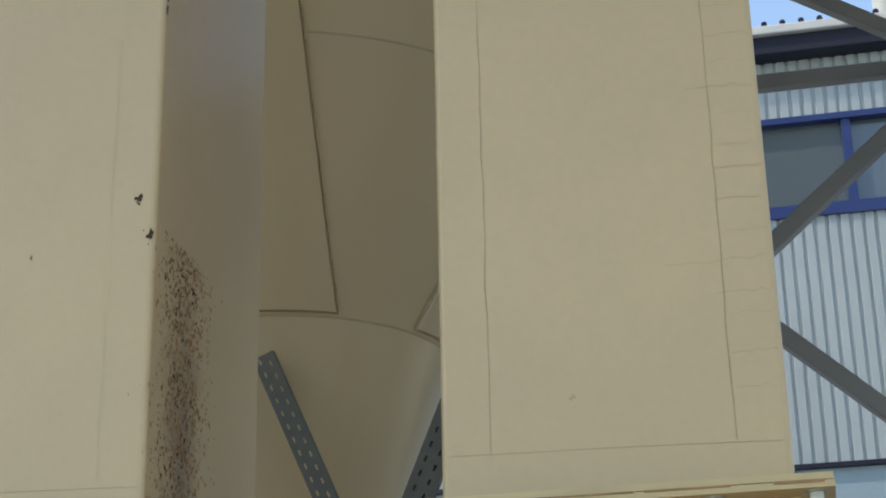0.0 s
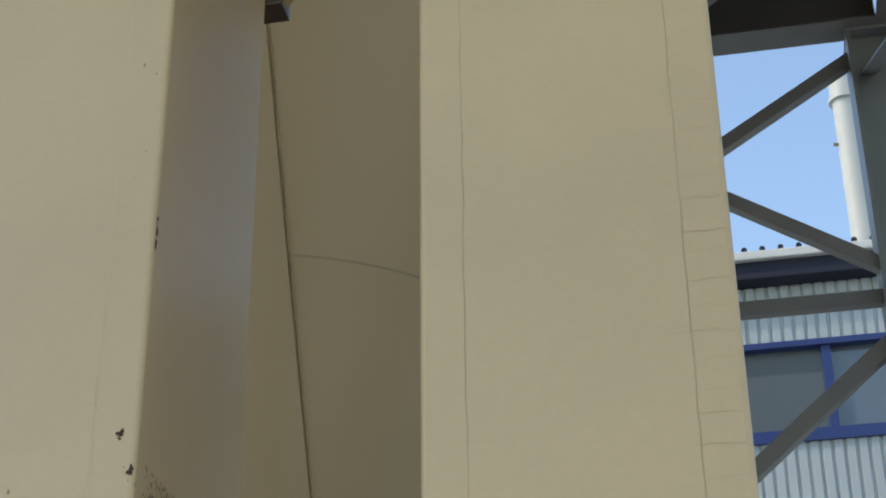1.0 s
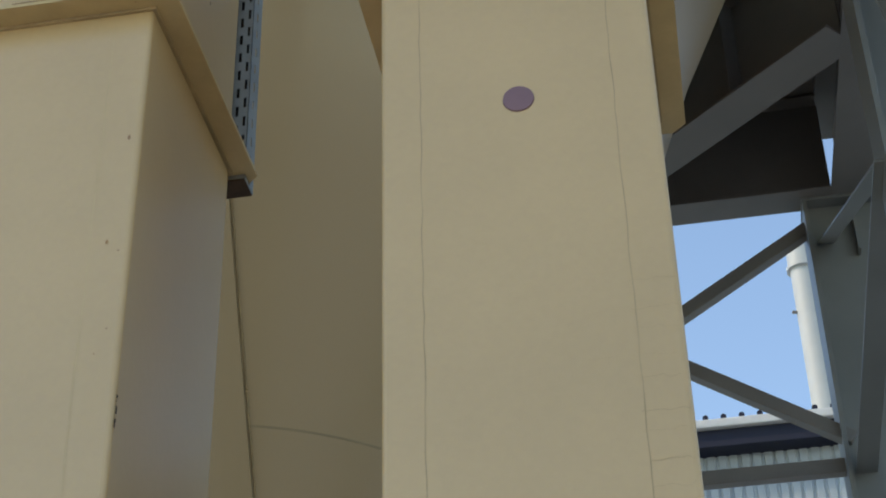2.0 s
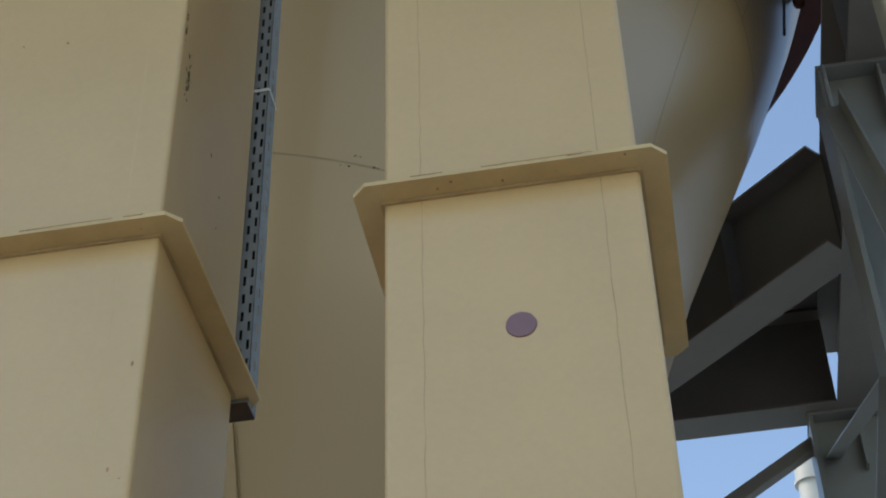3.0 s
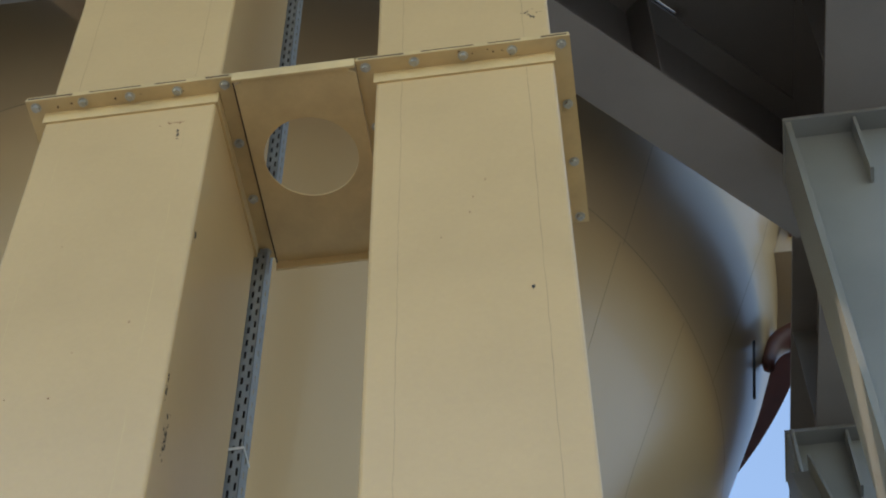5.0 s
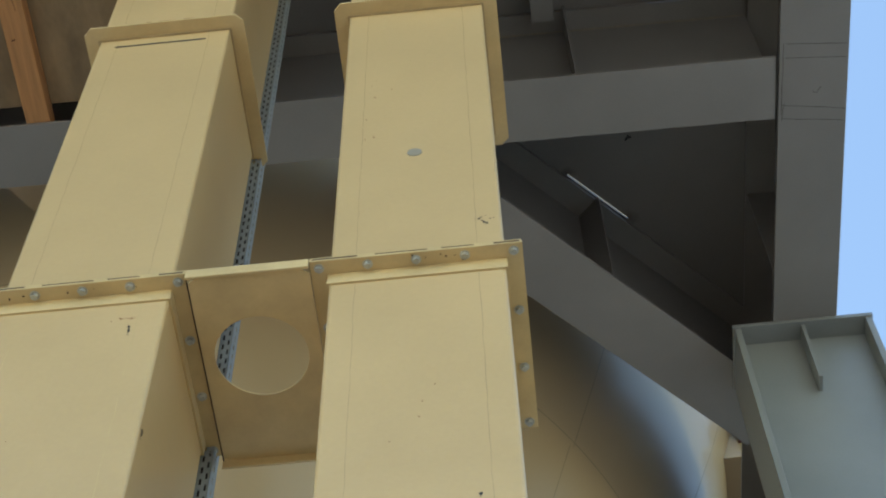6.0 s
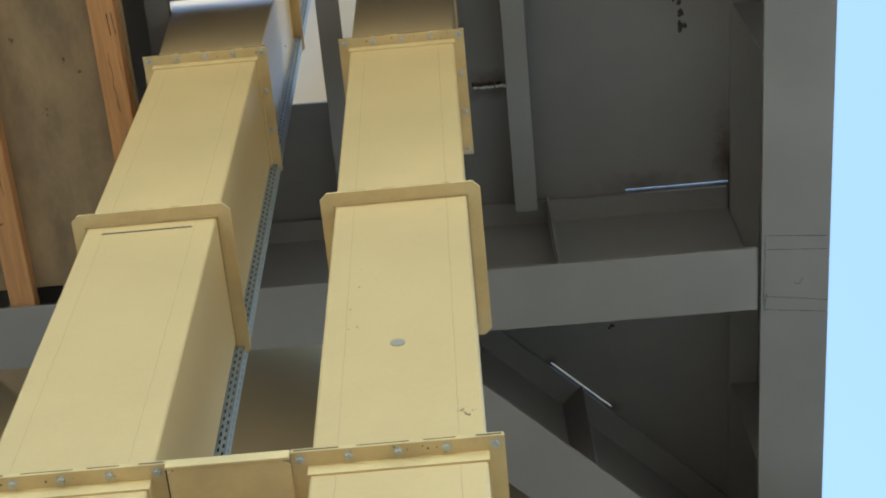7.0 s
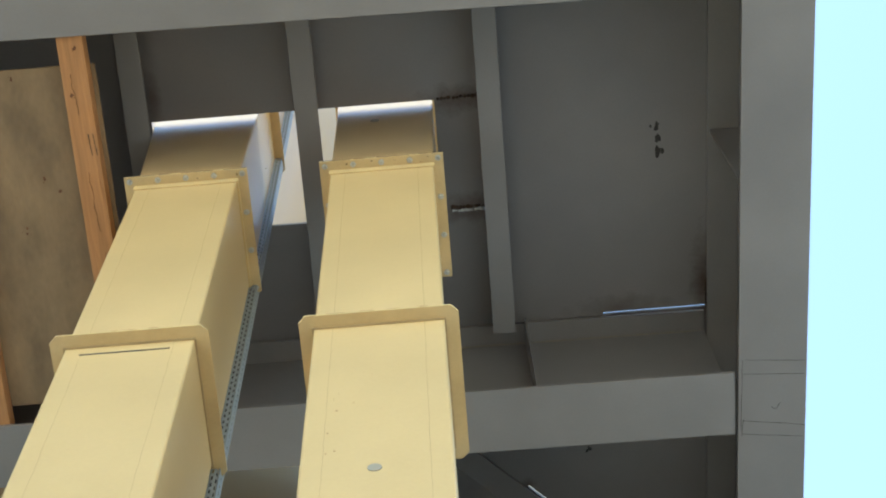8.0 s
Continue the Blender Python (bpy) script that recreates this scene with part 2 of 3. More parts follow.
# ---- steel deck ----
# unseen deck edge, placed so that sun reaches only the outlet cone's bottom
WEST = -11.3
OPEN_X0, OPEN_X1, OPEN_Y0, OPEN_Y1 = -1.91, 0.075, 3.057, 3.897
SLIT = (1.192, 1.942, 4.773, 4.788)  # x0, x1, y0, y1 of the gap left beside the girder


def deck_piece(points):
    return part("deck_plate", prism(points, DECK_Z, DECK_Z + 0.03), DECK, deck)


def deck_rect(x0, x1, y0, y1):
    return deck_piece([(x0, y0), (x1, y0), (x1, y1), (x0, y1)])


AX, AY = -3.03, 10.0
deck = tagged(new("deck"), "grey painted steel deck plate seen from below, extended unseen for shade", "deck", kind="structure")
# carried on out of view, forward and west, to keep sun off the ducts
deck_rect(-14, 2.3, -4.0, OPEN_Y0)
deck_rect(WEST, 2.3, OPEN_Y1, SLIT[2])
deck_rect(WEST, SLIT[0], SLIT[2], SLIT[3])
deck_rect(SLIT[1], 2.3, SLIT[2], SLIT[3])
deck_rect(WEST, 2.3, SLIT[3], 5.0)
# its unseen west end is added for the same shade
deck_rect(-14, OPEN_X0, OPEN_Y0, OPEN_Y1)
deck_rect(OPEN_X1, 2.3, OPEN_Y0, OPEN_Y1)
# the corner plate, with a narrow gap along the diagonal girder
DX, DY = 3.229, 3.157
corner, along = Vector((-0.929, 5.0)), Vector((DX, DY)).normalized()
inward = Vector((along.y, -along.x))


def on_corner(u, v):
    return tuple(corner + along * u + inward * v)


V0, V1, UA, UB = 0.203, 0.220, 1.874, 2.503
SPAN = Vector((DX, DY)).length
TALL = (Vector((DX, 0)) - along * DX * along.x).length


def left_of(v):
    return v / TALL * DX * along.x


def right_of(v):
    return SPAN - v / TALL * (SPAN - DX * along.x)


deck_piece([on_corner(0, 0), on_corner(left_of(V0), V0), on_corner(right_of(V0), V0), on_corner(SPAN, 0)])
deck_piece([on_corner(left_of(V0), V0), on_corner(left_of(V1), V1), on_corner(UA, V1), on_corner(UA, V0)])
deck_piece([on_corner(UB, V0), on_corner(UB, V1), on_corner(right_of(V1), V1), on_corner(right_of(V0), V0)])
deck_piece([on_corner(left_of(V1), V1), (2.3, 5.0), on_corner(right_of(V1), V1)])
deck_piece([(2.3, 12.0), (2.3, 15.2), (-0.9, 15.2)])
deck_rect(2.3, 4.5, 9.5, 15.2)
# unseen edge strip and gap added to cast a sun streak on the cone
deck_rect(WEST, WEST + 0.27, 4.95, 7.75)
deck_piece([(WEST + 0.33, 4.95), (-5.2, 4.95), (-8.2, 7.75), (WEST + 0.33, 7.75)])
# unseen ring sector added to block sun from the vessel's left flank
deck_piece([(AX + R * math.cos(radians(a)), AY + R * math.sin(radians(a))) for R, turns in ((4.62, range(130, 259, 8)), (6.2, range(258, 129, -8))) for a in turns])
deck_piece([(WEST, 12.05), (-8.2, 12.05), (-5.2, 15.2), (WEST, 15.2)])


def weld(points, r, name="weld_bead", mat=None, parent=None, seed=0):
    """A lumpy bead along a path: overlapping short rods."""
    rnd = random.Random(seed)
    bm = bmesh.new()
    for p, q in zip(points, points[1:]):
        p, q = Vector(p), Vector(q)
        n = max(2, int((q - p).length / (r * 1.6)))
        for k in range(n):
            made = bmesh.ops.create_icosphere(bm, subdivisions=1, radius=r * rnd.uniform(0.7, 1.25))["verts"]
            c = p.lerp(q, (k + 0.5) / n) + Vector([rnd.uniform(-0.3, 0.3) * r for _ in range(3)])
            for v in made:
                v.co += c
    return part(name, bm, mat or DECKRUST, parent)


def blotch(at, right, up, w, h, count, seed, mat, parent, name="rust_stain", size=(0.004, 0.016), lift=0.0015, even=False):
    """Many small irregular flakes scattered over a patch of a surface, thickest in its middle."""
    rnd = random.Random(seed)
    at, right, up = Vector(at), Vector(right), Vector(up)
    out = right.cross(up).normalized()
    bm = bmesh.new()
    for _ in range(count):
        v = rnd.uniform(-0.5, 0.5) if even else rnd.gauss(0, 0.28)
        c = at + right * w * rnd.gauss(0, 0.28) + up * h * v + out * lift * rnd.uniform(0.6, 1.2)
        r, n, a0 = rnd.uniform(*size), rnd.randint(5, 8), rnd.uniform(0, 6)
        tall = rnd.uniform(0.7, 2.0)
        ring = [bm.verts.new(c + right * r * rnd.uniform(0.5, 1.1) * math.cos(a0 + 6.283 * k / n) + up * r * tall * rnd.uniform(0.5, 1.1) * math.sin(a0 + 6.283 * k / n)) for k in range(n)]
        bm.faces.new(ring)
    return tagged(part(name, bm, mat, parent), kind="stuff")


weld([(0.085, 3.050, DECK_Z), (0.385, 3.047, DECK_Z)], 0.016, parent=deck, seed=1)
weld([(0.13, 3.866, DECK_Z), (0.385, 3.864, DECK_Z)], 0.016, parent=deck, seed=2)
weld([(0.14, 3.889, DECK_Z), (0.385, 3.887, DECK_Z - 0.006)], 0.013, parent=deck, seed=3, mat=PALE)
weld([(1.945, 4.755, DECK_Z - 0.03), (1.95, 4.555, DECK_Z - 0.01)], 0.010, parent=deck, seed=4)
for x, y in ((1.62, 3.383), (1.63, 3.468), (1.635, 3.558)):
    blotch((x, y, DECK_Z - 0.002), (1, 0, 0), (0, -1, 0), 0.04, 0.05, 8, int(y * 100), DARK, deck, size=(0.008, 0.02))

GIRDER_LABEL = "grey painted welded steel girder"
girder_back = girder("steel_girder", (WEST, 4.865), (1.92, 4.967), BEAM_Z, BEAM_D, 0.455, GIRDER_LABEL + " behind the ducts", stiffeners=(5.5, 8.2, 0.605 - WEST), top=0.34)
girder("steel_girder", (-14, 1.78), (1.94, 1.938), BEAM_Z, BEAM_D, BEAM_W, GIRDER_LABEL + " in front of the ducts", stiffeners=(7.5, 10.2))
girder("steel_girder", (2.367, -4.0), (1.942, 15.4), BEAM_Z - 0.003, BEAM_D, 0.455, GIRDER_LABEL + " along the open edge of the deck", stiffeners=(7.42, 10.45, 13.9))
girder("steel_girder", (-0.72, 5.20), (1.88, 7.752), BEAM_Z, BEAM_D, 0.49, GIRDER_LABEL + " set diagonally across a corner", stiffeners=(1.87,), top=0.40)
girder("steel_girder", (1.80, 12.27), (-0.72, 14.54), BEAM_Z, BEAM_D, BEAM_W, GIRDER_LABEL + " set diagonally at the far corner", stiffeners=(1.2,))
girder("steel_girder", (WEST, 14.8), (1.75, 14.8), BEAM_Z, BEAM_D, 0.37, GIRDER_LABEL + " at the far side of the deck", stiffeners=(9.4,))

RIB_Z = 12.9
for x in (-1.955, -0.80, 0.448):
    rib = thing("deck_rib", (x, 3.3, RIB_Z), "grey painted steel rib under the deck plate", "steel rib", "ribs under the deck")
    part("flange", box((x - 0.08, 2.18, RIB_Z), (x + 0.08, 4.745, RIB_Z + 0.014), 0.003), STEEL, rib)
    part("web", box((x - 0.006, 2.18, RIB_Z + 0.014), (x + 0.006, 4.745, DECK_Z)), STEEL, rib)


# ---- columns ----
def column(x0, y, top):
    x1, d, tf = x0 + 0.98, 0.55, 0.045
    root = thing("steel_column", ((x0 + x1) / 2, y, 0), "blue grey painted heavy steel H column with a stiffened head", "steel column", "columns along the deck edge")
    part("web", box((x0 + tf, y + 0.15, 0), (x1 - tf, y + 0.18, top - 0.04)), COLUMN, root)
    part("flange", box((x0, y, 0), (x0 + tf, y + d, top - 0.04), 0.004), COLUMN, root)
    part("flange", box((x1 - tf, y, 0), (x1, y + d, top - 0.04), 0.004), COLUMN, root)
    part("cap_plate", box((x0 - 0.01, y - 0.01, top - 0.04), (x1 + 0.01, y + d + 0.01, top - 0.004), 0.004), COLUMN, root)
    part("stiffener", box(((x0 + x1) / 2 - 0.012, y + 0.02, top - 0.68), ((x0 + x1) / 2 + 0.012, y + 0.15, top - 0.04)), COLUMN, root)
    part("foot_plate", box((x0 - 0.1, y - 0.1, 0), (x1 + 0.1, y + d + 0.1, 0.05)), COLUMN, root)
    return root


for x0, y in ((1.618, 6.83), (1.582, 9.90), (1.43, 14.75)):
    column(x0, y, BEAM_Z)

# pencil lines where the girders meet
marks = thing("pencil_marks", (2.18, 4.82, BEAM_Z - 0.004), "dark pencil lines drawn on the girder flanges", "marking")


def stroke(points, width, mat, parent, name, seed=0, wander=0.004):
    """A thin drawn line on an underside, as an unsteady hand leaves it."""
    rnd = random.Random(seed)
    bm = bmesh.new()
    last, drift = None, 0.0
    for p, q in zip(points, points[1:]):
        p, q = Vector(p), Vector(q)
        side = (q - p).cross(Vector((0, 0, 1))).normalized()
        for k in range(13):
            drift = 0.8 * drift + rnd.uniform(-1, 1) * wander * 0.5
            c, w = p.lerp(q, k / 12) + side * drift, width * rnd.uniform(0.45, 1.0) / 2
            pair = [bm.verts.new(c - side * w), bm.verts.new(c + side * w)]
            if last:
                bm.faces.new((last[0], pair[0], pair[1], last[1]))
            last = pair
    return part(name, bm, mat, parent)


MARK_Z = BEAM_Z - 0.0036
for k, (lo, hi) in enumerate((((1.994, 4.652), (2.388, 4.689)), ((1.984, 4.752), (2.381, 4.783)), ((1.966, 5.098), (2.390, 5.163)), ((1.963, 5.195), (2.375, 5.251)), ((1.976, 4.647), (1.956, 5.172)), ((1.930, 4.782), (1.921, 5.162)), ((1.979, 5.082), (1.959, 5.212)), ((2.164, 5.007), (2.194, 5.027)), ((2.194, 5.027), (2.219, 4.982)))):
    stroke([(*lo, MARK_Z), (*hi, MARK_Z)], 0.005, DARK, marks, "line", k)
weld([(-1.0, 4.928, BEAM_Z + BEAM_D - 0.032), (1.9, 4.953, BEAM_Z + BEAM_D - 0.032)], 0.009, "weld_bead", GREYCAP, girder_back, 12)
blotch((1.03, 5.89, DECK_Z - 0.002), (1, 0, 0), (0, -1, 0), 0.035, 0.03, 7, 5, DARK, deck, size=(0.006, 0.016))


# ---- vessel ----
AXIS = (-3.03, 10.0)
RING_Z, RING_IN, RING_R = 14.49, 5.0, 5.36
PROFILE = [(0.45, 2.57), (0.636, 3.67), (1.05, 4.82), (2.58, 8.01), (3.138, 9.515), (3.502, 10.52), (3.93, 11.53), (4.36, 12.53), (4.76, 13.52), (5.06, 14.42), (5.2, 15.22), (5.24, 16.0), (5.24, 24.0)]


def revolve(profile, segments, a0=0.0, a1=360.0):
    bm = bmesh.new()
    whole = a1 - a0 >= 360
    rows = []
    for r, z in profile:
        rows.append([bm.verts.new((AXIS[0] + r * math.cos(radians(a0 + (a1 - a0) * k / segments)), AXIS[1] + r * math.sin(radians(a0 + (a1 - a0) * k / segments)), z)) for k in range(segments if whole else segments + 1)])
    for lo, hi in zip(rows, rows[1:]):
        for k in range(segments):
            j = (k + 1) % len(lo)
            bm.faces.new((lo[k], lo[j], hi[j], hi[k]))
    return bm


def radius_at(z):
    for (r0, z0), (r1, z1) in zip(PROFILE, PROFILE[1:]):
        if z0 <= z <= z1:
            return r0 + (r1 - r0) * (z - z0) / (z1 - z0)
    return PROFILE[-1][0]


def shell(z0, z1, name, label=""):
    zs = sorted({z0, z1, *[z for _, z in PROFILE if z0 < z < z1], *[z0 + (z1 - z0) * k / 12 for k in range(13)]})
    return part(name, revolve([(radius_at(z), z) for z in zs], 160), VESSEL, vessel, label, smooth=True)


def seam_ring(z, half=0.007, lift=0.001):
    r = radius_at(z)
    return part("weld_seam", revolve([(radius_at(z - half), z - half), (r + lift, z), (radius_at(z + half), z + half)], 160), SEAM, vessel, smooth=True)


def seam_up(angle, z0, z1, half=0.005, lift=0.002):
    rows = [(radius_at(z0 + (z1 - z0) * k / 16), z0 + (z1 - z0) * k / 16) for k in range(17)]
    bm = bmesh.new()
    last = None
    c, s = math.cos(radians(angle)), math.sin(radians(angle))
    for r, z in rows:
        trio = [bm.verts.new((AXIS[0] + (r + o) * c - w * s, AXIS[1] + (r + o) * s + w * c, z)) for w, o in ((-half, 0), (0, lift), (half, 0))]
        if last:
            bm.faces.new((last[0], last[1], trio[1], trio[0]))
            bm.faces.new((last[1], last[2], trio[2], trio[1]))
        last = trio
    return part("weld_seam", bm, SEAM, vessel)


def pad(angle, half, z0, z1, thick=0.03):
    """A doubler plate welded on the cone, with straight upright sides."""
    bm = bmesh.new()
    c, s = math.cos(radians(angle)), math.sin(radians(angle))
    nu, nz = 14, 16
    layers = []
    for grow in (-0.01, thick):
        grid = []
        for k in range(nz + 1):
            z = z0 + (z1 - z0) * k / nz
            r = radius_at(z) + grow
            row = []
            for j in range(nu + 1):
                u = half * (2 * j / nu - 1)
                d = math.sqrt(max(r * r - u * u, 0.01))
                row.append(bm.verts.new((AXIS[0] + d * c - u * s, AXIS[1] + d * s + u * c, z)))
            grid.append(row)
        layers.append(grid)
    for grid in layers:
        for a, b in zip(grid, grid[1:]):
            for j in range(nu):
                bm.faces.new((a[j], a[j + 1], b[j + 1], b[j]))
    lo, hi = layers
    edge = [(0, j) for j in range(nu + 1)] + [(k, nu) for k in range(1, nz + 1)] + [(nz, j) for j in range(nu - 1, -1, -1)] + [(k, 0) for k in range(nz - 1, 0, -1)]
    for (k, j), (k2, j2) in zip(edge, edge[1:] + edge[:1]):
        bm.faces.new((lo[k][j], lo[k2][j2], hi[k2][j2], hi[k][j]))
    part("doubler_plate", bm, VESSEL, vessel)
    zs = [z0 + (z1 - z0) * k / 16 for k in range(17)]
    for side in (-1, 1):
        u = side * (half + 0.012)
        path = []
        for z in zs:
            r = radius_at(z) + 0.008
            d = math.sqrt(max(r * r - u * u, 0.01))
            path.append((AXIS[0] + d * c - u * s, AXIS[1] + d * s + u * c, z))
        weld(path, 0.008, "fillet_weld", SEALANT, vessel, seed=int(angle) + side)


vessel = thing("process_vessel", (*AXIS, 2.57), "large cream painted glossy steel vessel with a conical bottom", "vessel")
shell(2.57, 4.82, "outlet_cone", "steeper cream outlet cone")
shell(4.82, 13.52, "main_cone")
shell(13.52, 24.0, "upper_drum")
for z in (4.83, 6.30, 9.02, 11.94):
    seam_ring(z)
for angle, z0, z1 in ((-33.5, 9.0, 11.9), (-33.0, 11.9, 13.4), (-10, 11.9, 14.0), (-20, 9.0, 11.9)):
    seam_up(angle, z0, z1)
for angle in (-90, 4, 94, 184):
    pad(angle, 0.57, 4.85, 8.6)
# red oxide ring girder round the drum, above the deck
ring = thing("ring_girder", (*AXIS, RING_Z), "dark red oxide painted steel ring round the vessel", "ring girder")
part("ring_plate", revolve([(RING_IN, RING_Z), (RING_R, RING_Z), (RING_R, RING_Z + 0.25), (RING_IN, RING_Z + 0.25), (RING_IN, RING_Z)], 120, 14, 200), OXIDE, ring)
part("support_lug", box((1.78, 9.5, 13.79), (2.18, 10.5, 15.2), 0.01), VESSEL, vessel)
part("lug_recess", box((1.96, 9.40, 13.99), (2.206, 9.8, 14.6), 0.004), OXIDE, vessel, "dark red oxide recess in the lug")
part("drip_bar", rod((1.364, 9.70, 12.14), (1.469, 9.70, 12.855), 0.012, 8), DARK, vessel, "thin black bar on the vessel wall")
elbow = thing("pipe_elbow", (1.9, 10.2, 13.2), "dark red oxide pipe bend beside the vessel", "pipe")
bend = [Vector((1.618 + 0.36 * (1 - math.cos(a)), 10.2, 13.04 + 0.40 * math.sin(a))) for a in [math.pi / 2 * k / 8 for k in range(9)]]
bm = bmesh.new()
last = None
for k, c in enumerate(bend):
    way = (bend[min(k + 1, 8)] - bend[max(k - 1, 0)]).normalized()
    side = way.cross(Vector((0, 1, 0))).normalized()
    up = side.cross(way)
    loop = [bm.verts.new(c + (side * math.cos(6.283 * j / 20) + up * math.sin(6.283 * j / 20)) * (0.05 + 0.012 * k)) for j in range(20)]
    if last:
        for j in range(20):
            bm.faces.new((last[j], last[(j + 1) % 20], loop[(j + 1) % 20], loop[j]))
    else:
        bm.faces.new(loop)
    last = loop
bm.faces.new(last)
part("bend", bm, OXIDE, elbow, smooth=True)


# ---- ducts ----
def bolt_into(bm, at, way):
    m = Matrix.Translation(at) @ Vector(way).to_track_quat("Z", "Y").to_matrix().to_4x4()
    start = len(bm.verts)
    a = bmesh.ops.create_cone(bm, cap_ends=True, segments=14, radius1=0.019, radius2=0.019, depth=0.005)["verts"]
    b = bmesh.ops.create_cone(bm, cap_ends=True, segments=6, radius1=0.014, radius2=0.013, depth=0.014)["verts"]
    for v in b:
        v.co.z += 0.009
    for v in a + b:
        v.co = m @ v.co


def bolt(at, way, parent):
    bm = bmesh.new()
    bolt_into(bm, Vector(at), way)
    return part("bolt", bm, BOLT, parent)


def wavy_line(points, half, lift, seed):
    """A thin raised bead along a path on a duct's front."""
    rnd = random.Random(seed)
    bm = bmesh.new()
    last = None
    for x, z in points:
        x += rnd.uniform(-1, 1) * 0.002
        pair = [bm.verts.new((x - half, FRONT - 0.0005, z)), bm.verts.new((x, FRONT - lift, z)), bm.verts.new((x + half, FRONT - 0.0005, z))]
        if last:
            bm.faces.new((last[0], last[1], pair[1], pair[0]))
            bm.faces.new((last[1], last[2], pair[2], pair[1]))
        last = pair
    return bm


def duct_shell(x0, x1, z0, z1, head=None):
    """One sheet steel length; head: x0, x1, front and back that its upper end widens to."""
    bm = bmesh.new()
    made = box_into(bm, (x0, FRONT, z0), (x1, BACK, z1))
    if head:
        for v in made:
            if v.co.z > z0 + 0.1:
                v.co.x = head[0] if v.co.x < (x0 + x1) / 2 else head[1]
                v.co.y = head[2] if v.co.y < (FRONT + BACK) / 2 else head[3]
    upright = [e for e in bm.edges if abs((e.verts[0].co - e.verts[1].co).z) > 0.1]
    bmesh.ops.bevel(bm, geom=upright, offset=0.012, segments=3, profile=0.5, affect="EDGES")
    return bm


def joint(duct, x0, x1, z, front=FRONT, back=BACK):
    """A bolted joint of angle flanges: upright leaf against the duct, level leaf outwards, bolts through the level leaf."""
    fl = part("angle_flange", ring_frame(x0, x1, front, back, z - 0.012, z, 0.065), FLANGE, duct, "cream angle flange with worn rusty edges")
    part("upper_flange", ring_frame(x0, x1, front, back, z + 0.002, z + 0.014, 0.063), FLANGE, duct)
    part("neck", ring_frame(x0, x1, front, back, z - 0.075, z - 0.012, 0.008), FLANGE, duct)
    for k in range(5):
        x = x0 - 0.033 + (x1 - x0 + 0.066) * k / 4
        bolt((x, front - 0.035, z - 0.012), (0, 0, -1), fl)
        bolt((x, back + 0.035, z - 0.012), (0, 0, -1), fl)
    for k in range(1, 3):
        y = front - 0.035 + (back - front + 0.07) * k / 3
        for x in (x0 - 0.033, x1 + 0.033):
            bolt((x, y, z - 0.012), (0, 0, -1), fl)
    return fl


def duct(x0, x1, label, seed, head):
    d = thing("air_duct", ((x0 + x1) / 2, (FRONT + BACK) / 2, 0.05), label, "duct", "pair of upright ducts")
    cuts = [0.05, LEVELS["foot"], LEVELS["joint"], LEVELS["joint_high"]]
    for lo, hi in zip(cuts, cuts[1:]):
        part("duct_section", duct_shell(x0, x1, lo, hi - 0.0005), DUCT, d)
    part("flared_section", duct_shell(x0, x1, LEVELS["joint_high"], 13.2, head), DUCT, d)
    for lo, hi in ((13.2005, 16.5995), (16.6, 26.0)):
        bm = bmesh.new()
        box_into(bm, (head[0], head[2], lo), (head[1], head[3], hi))
        part("duct_section", bm, DUCT, d)
    part("foot_plate", box((x0 - 0.1, FRONT - 0.1, 0), (x1 + 0.1, BACK + 0.1, 0.05), 0.005), FLANGE, d)
    for z in (LEVELS["foot"], LEVELS["joint"], LEVELS["joint_high"]):
        joint(d, x0, x1, z)
    joint(d, head[0], head[1], 16.6, head[2], head[3])
    part("stiffening_collar", ring_frame(*head, 14.188, 14.2, 0.07, 0.035), FLANGE, d, "cream flat collar with cut corners")
    for z in (LEVELS["collar_low"], LEVELS["collar_high"]):
        part("stiffening_collar", ring_frame(x0, x1, FRONT, BACK, z - 0.012, z, 0.07, 0.035), FLANGE, d, "cream flat collar with cut corners")
        part("weld_bead", ring_frame(x0, x1, FRONT, BACK, z - 0.02, z - 0.012, 0.008), SEALANT, d)
    for k, (lo, hi) in enumerate(((2.31, 4.47), (4.50, 6.75), (6.84, 9.165), (9.19, 11.59))):
        for j, x in enumerate((x0 + 0.092, x1 - 0.095)):
            steps = 40
            part("seam_bead", wavy_line([(x, lo + (hi - lo) * i / steps) for i in range(steps + 1)], 0.0011 if seed > 1 and j else 0.0009, 0.0005, seed + 10 * k + j), SEALANT if seed > 1 or k > 1 else FLANGE, d)
    part("seam_bead", wavy_line([(x0 + 0.01, 2.315), (x0 + 0.3, 2.311), (x1 - 0.01, 2.302)], 0.002, 0.0015, seed + 99) , SEALANT, d)
    return d


LEFT, RIGHT = (-1.783, -1.162), (-0.591, 0.035)
duct_left = duct(*LEFT, "upright rectangular cream painted sheet steel duct with rust streaks", 1, (-1.895, -1.176, 3.095, 3.76))
duct_right = duct(*RIGHT, "upright rectangular cream painted sheet steel duct with test ports", 5, (-0.606, 0.060, 3.095, 3.76))


def disc(x, z, r, mat, parent, label):
    bm = bmesh.new()
    bmesh.ops.create_cone(bm, cap_ends=True, segments=40, radius1=r, radius2=r * 0.97, depth=0.004)
    part("test_port", turned(bm, pose(x, FRONT - 0.002, z, 90, 0, 0)), mat, parent, label)


disc(-0.274, 4.046, 0.036, PORT, duct_right, "round mauve port cap")
disc(-0.331, 12.60, 0.030, GREYCAP, duct_right, "round grey port cap")
disc(-0.286, 7.704, 0.030, GREYCAP, duct_right, "round grey port cap")


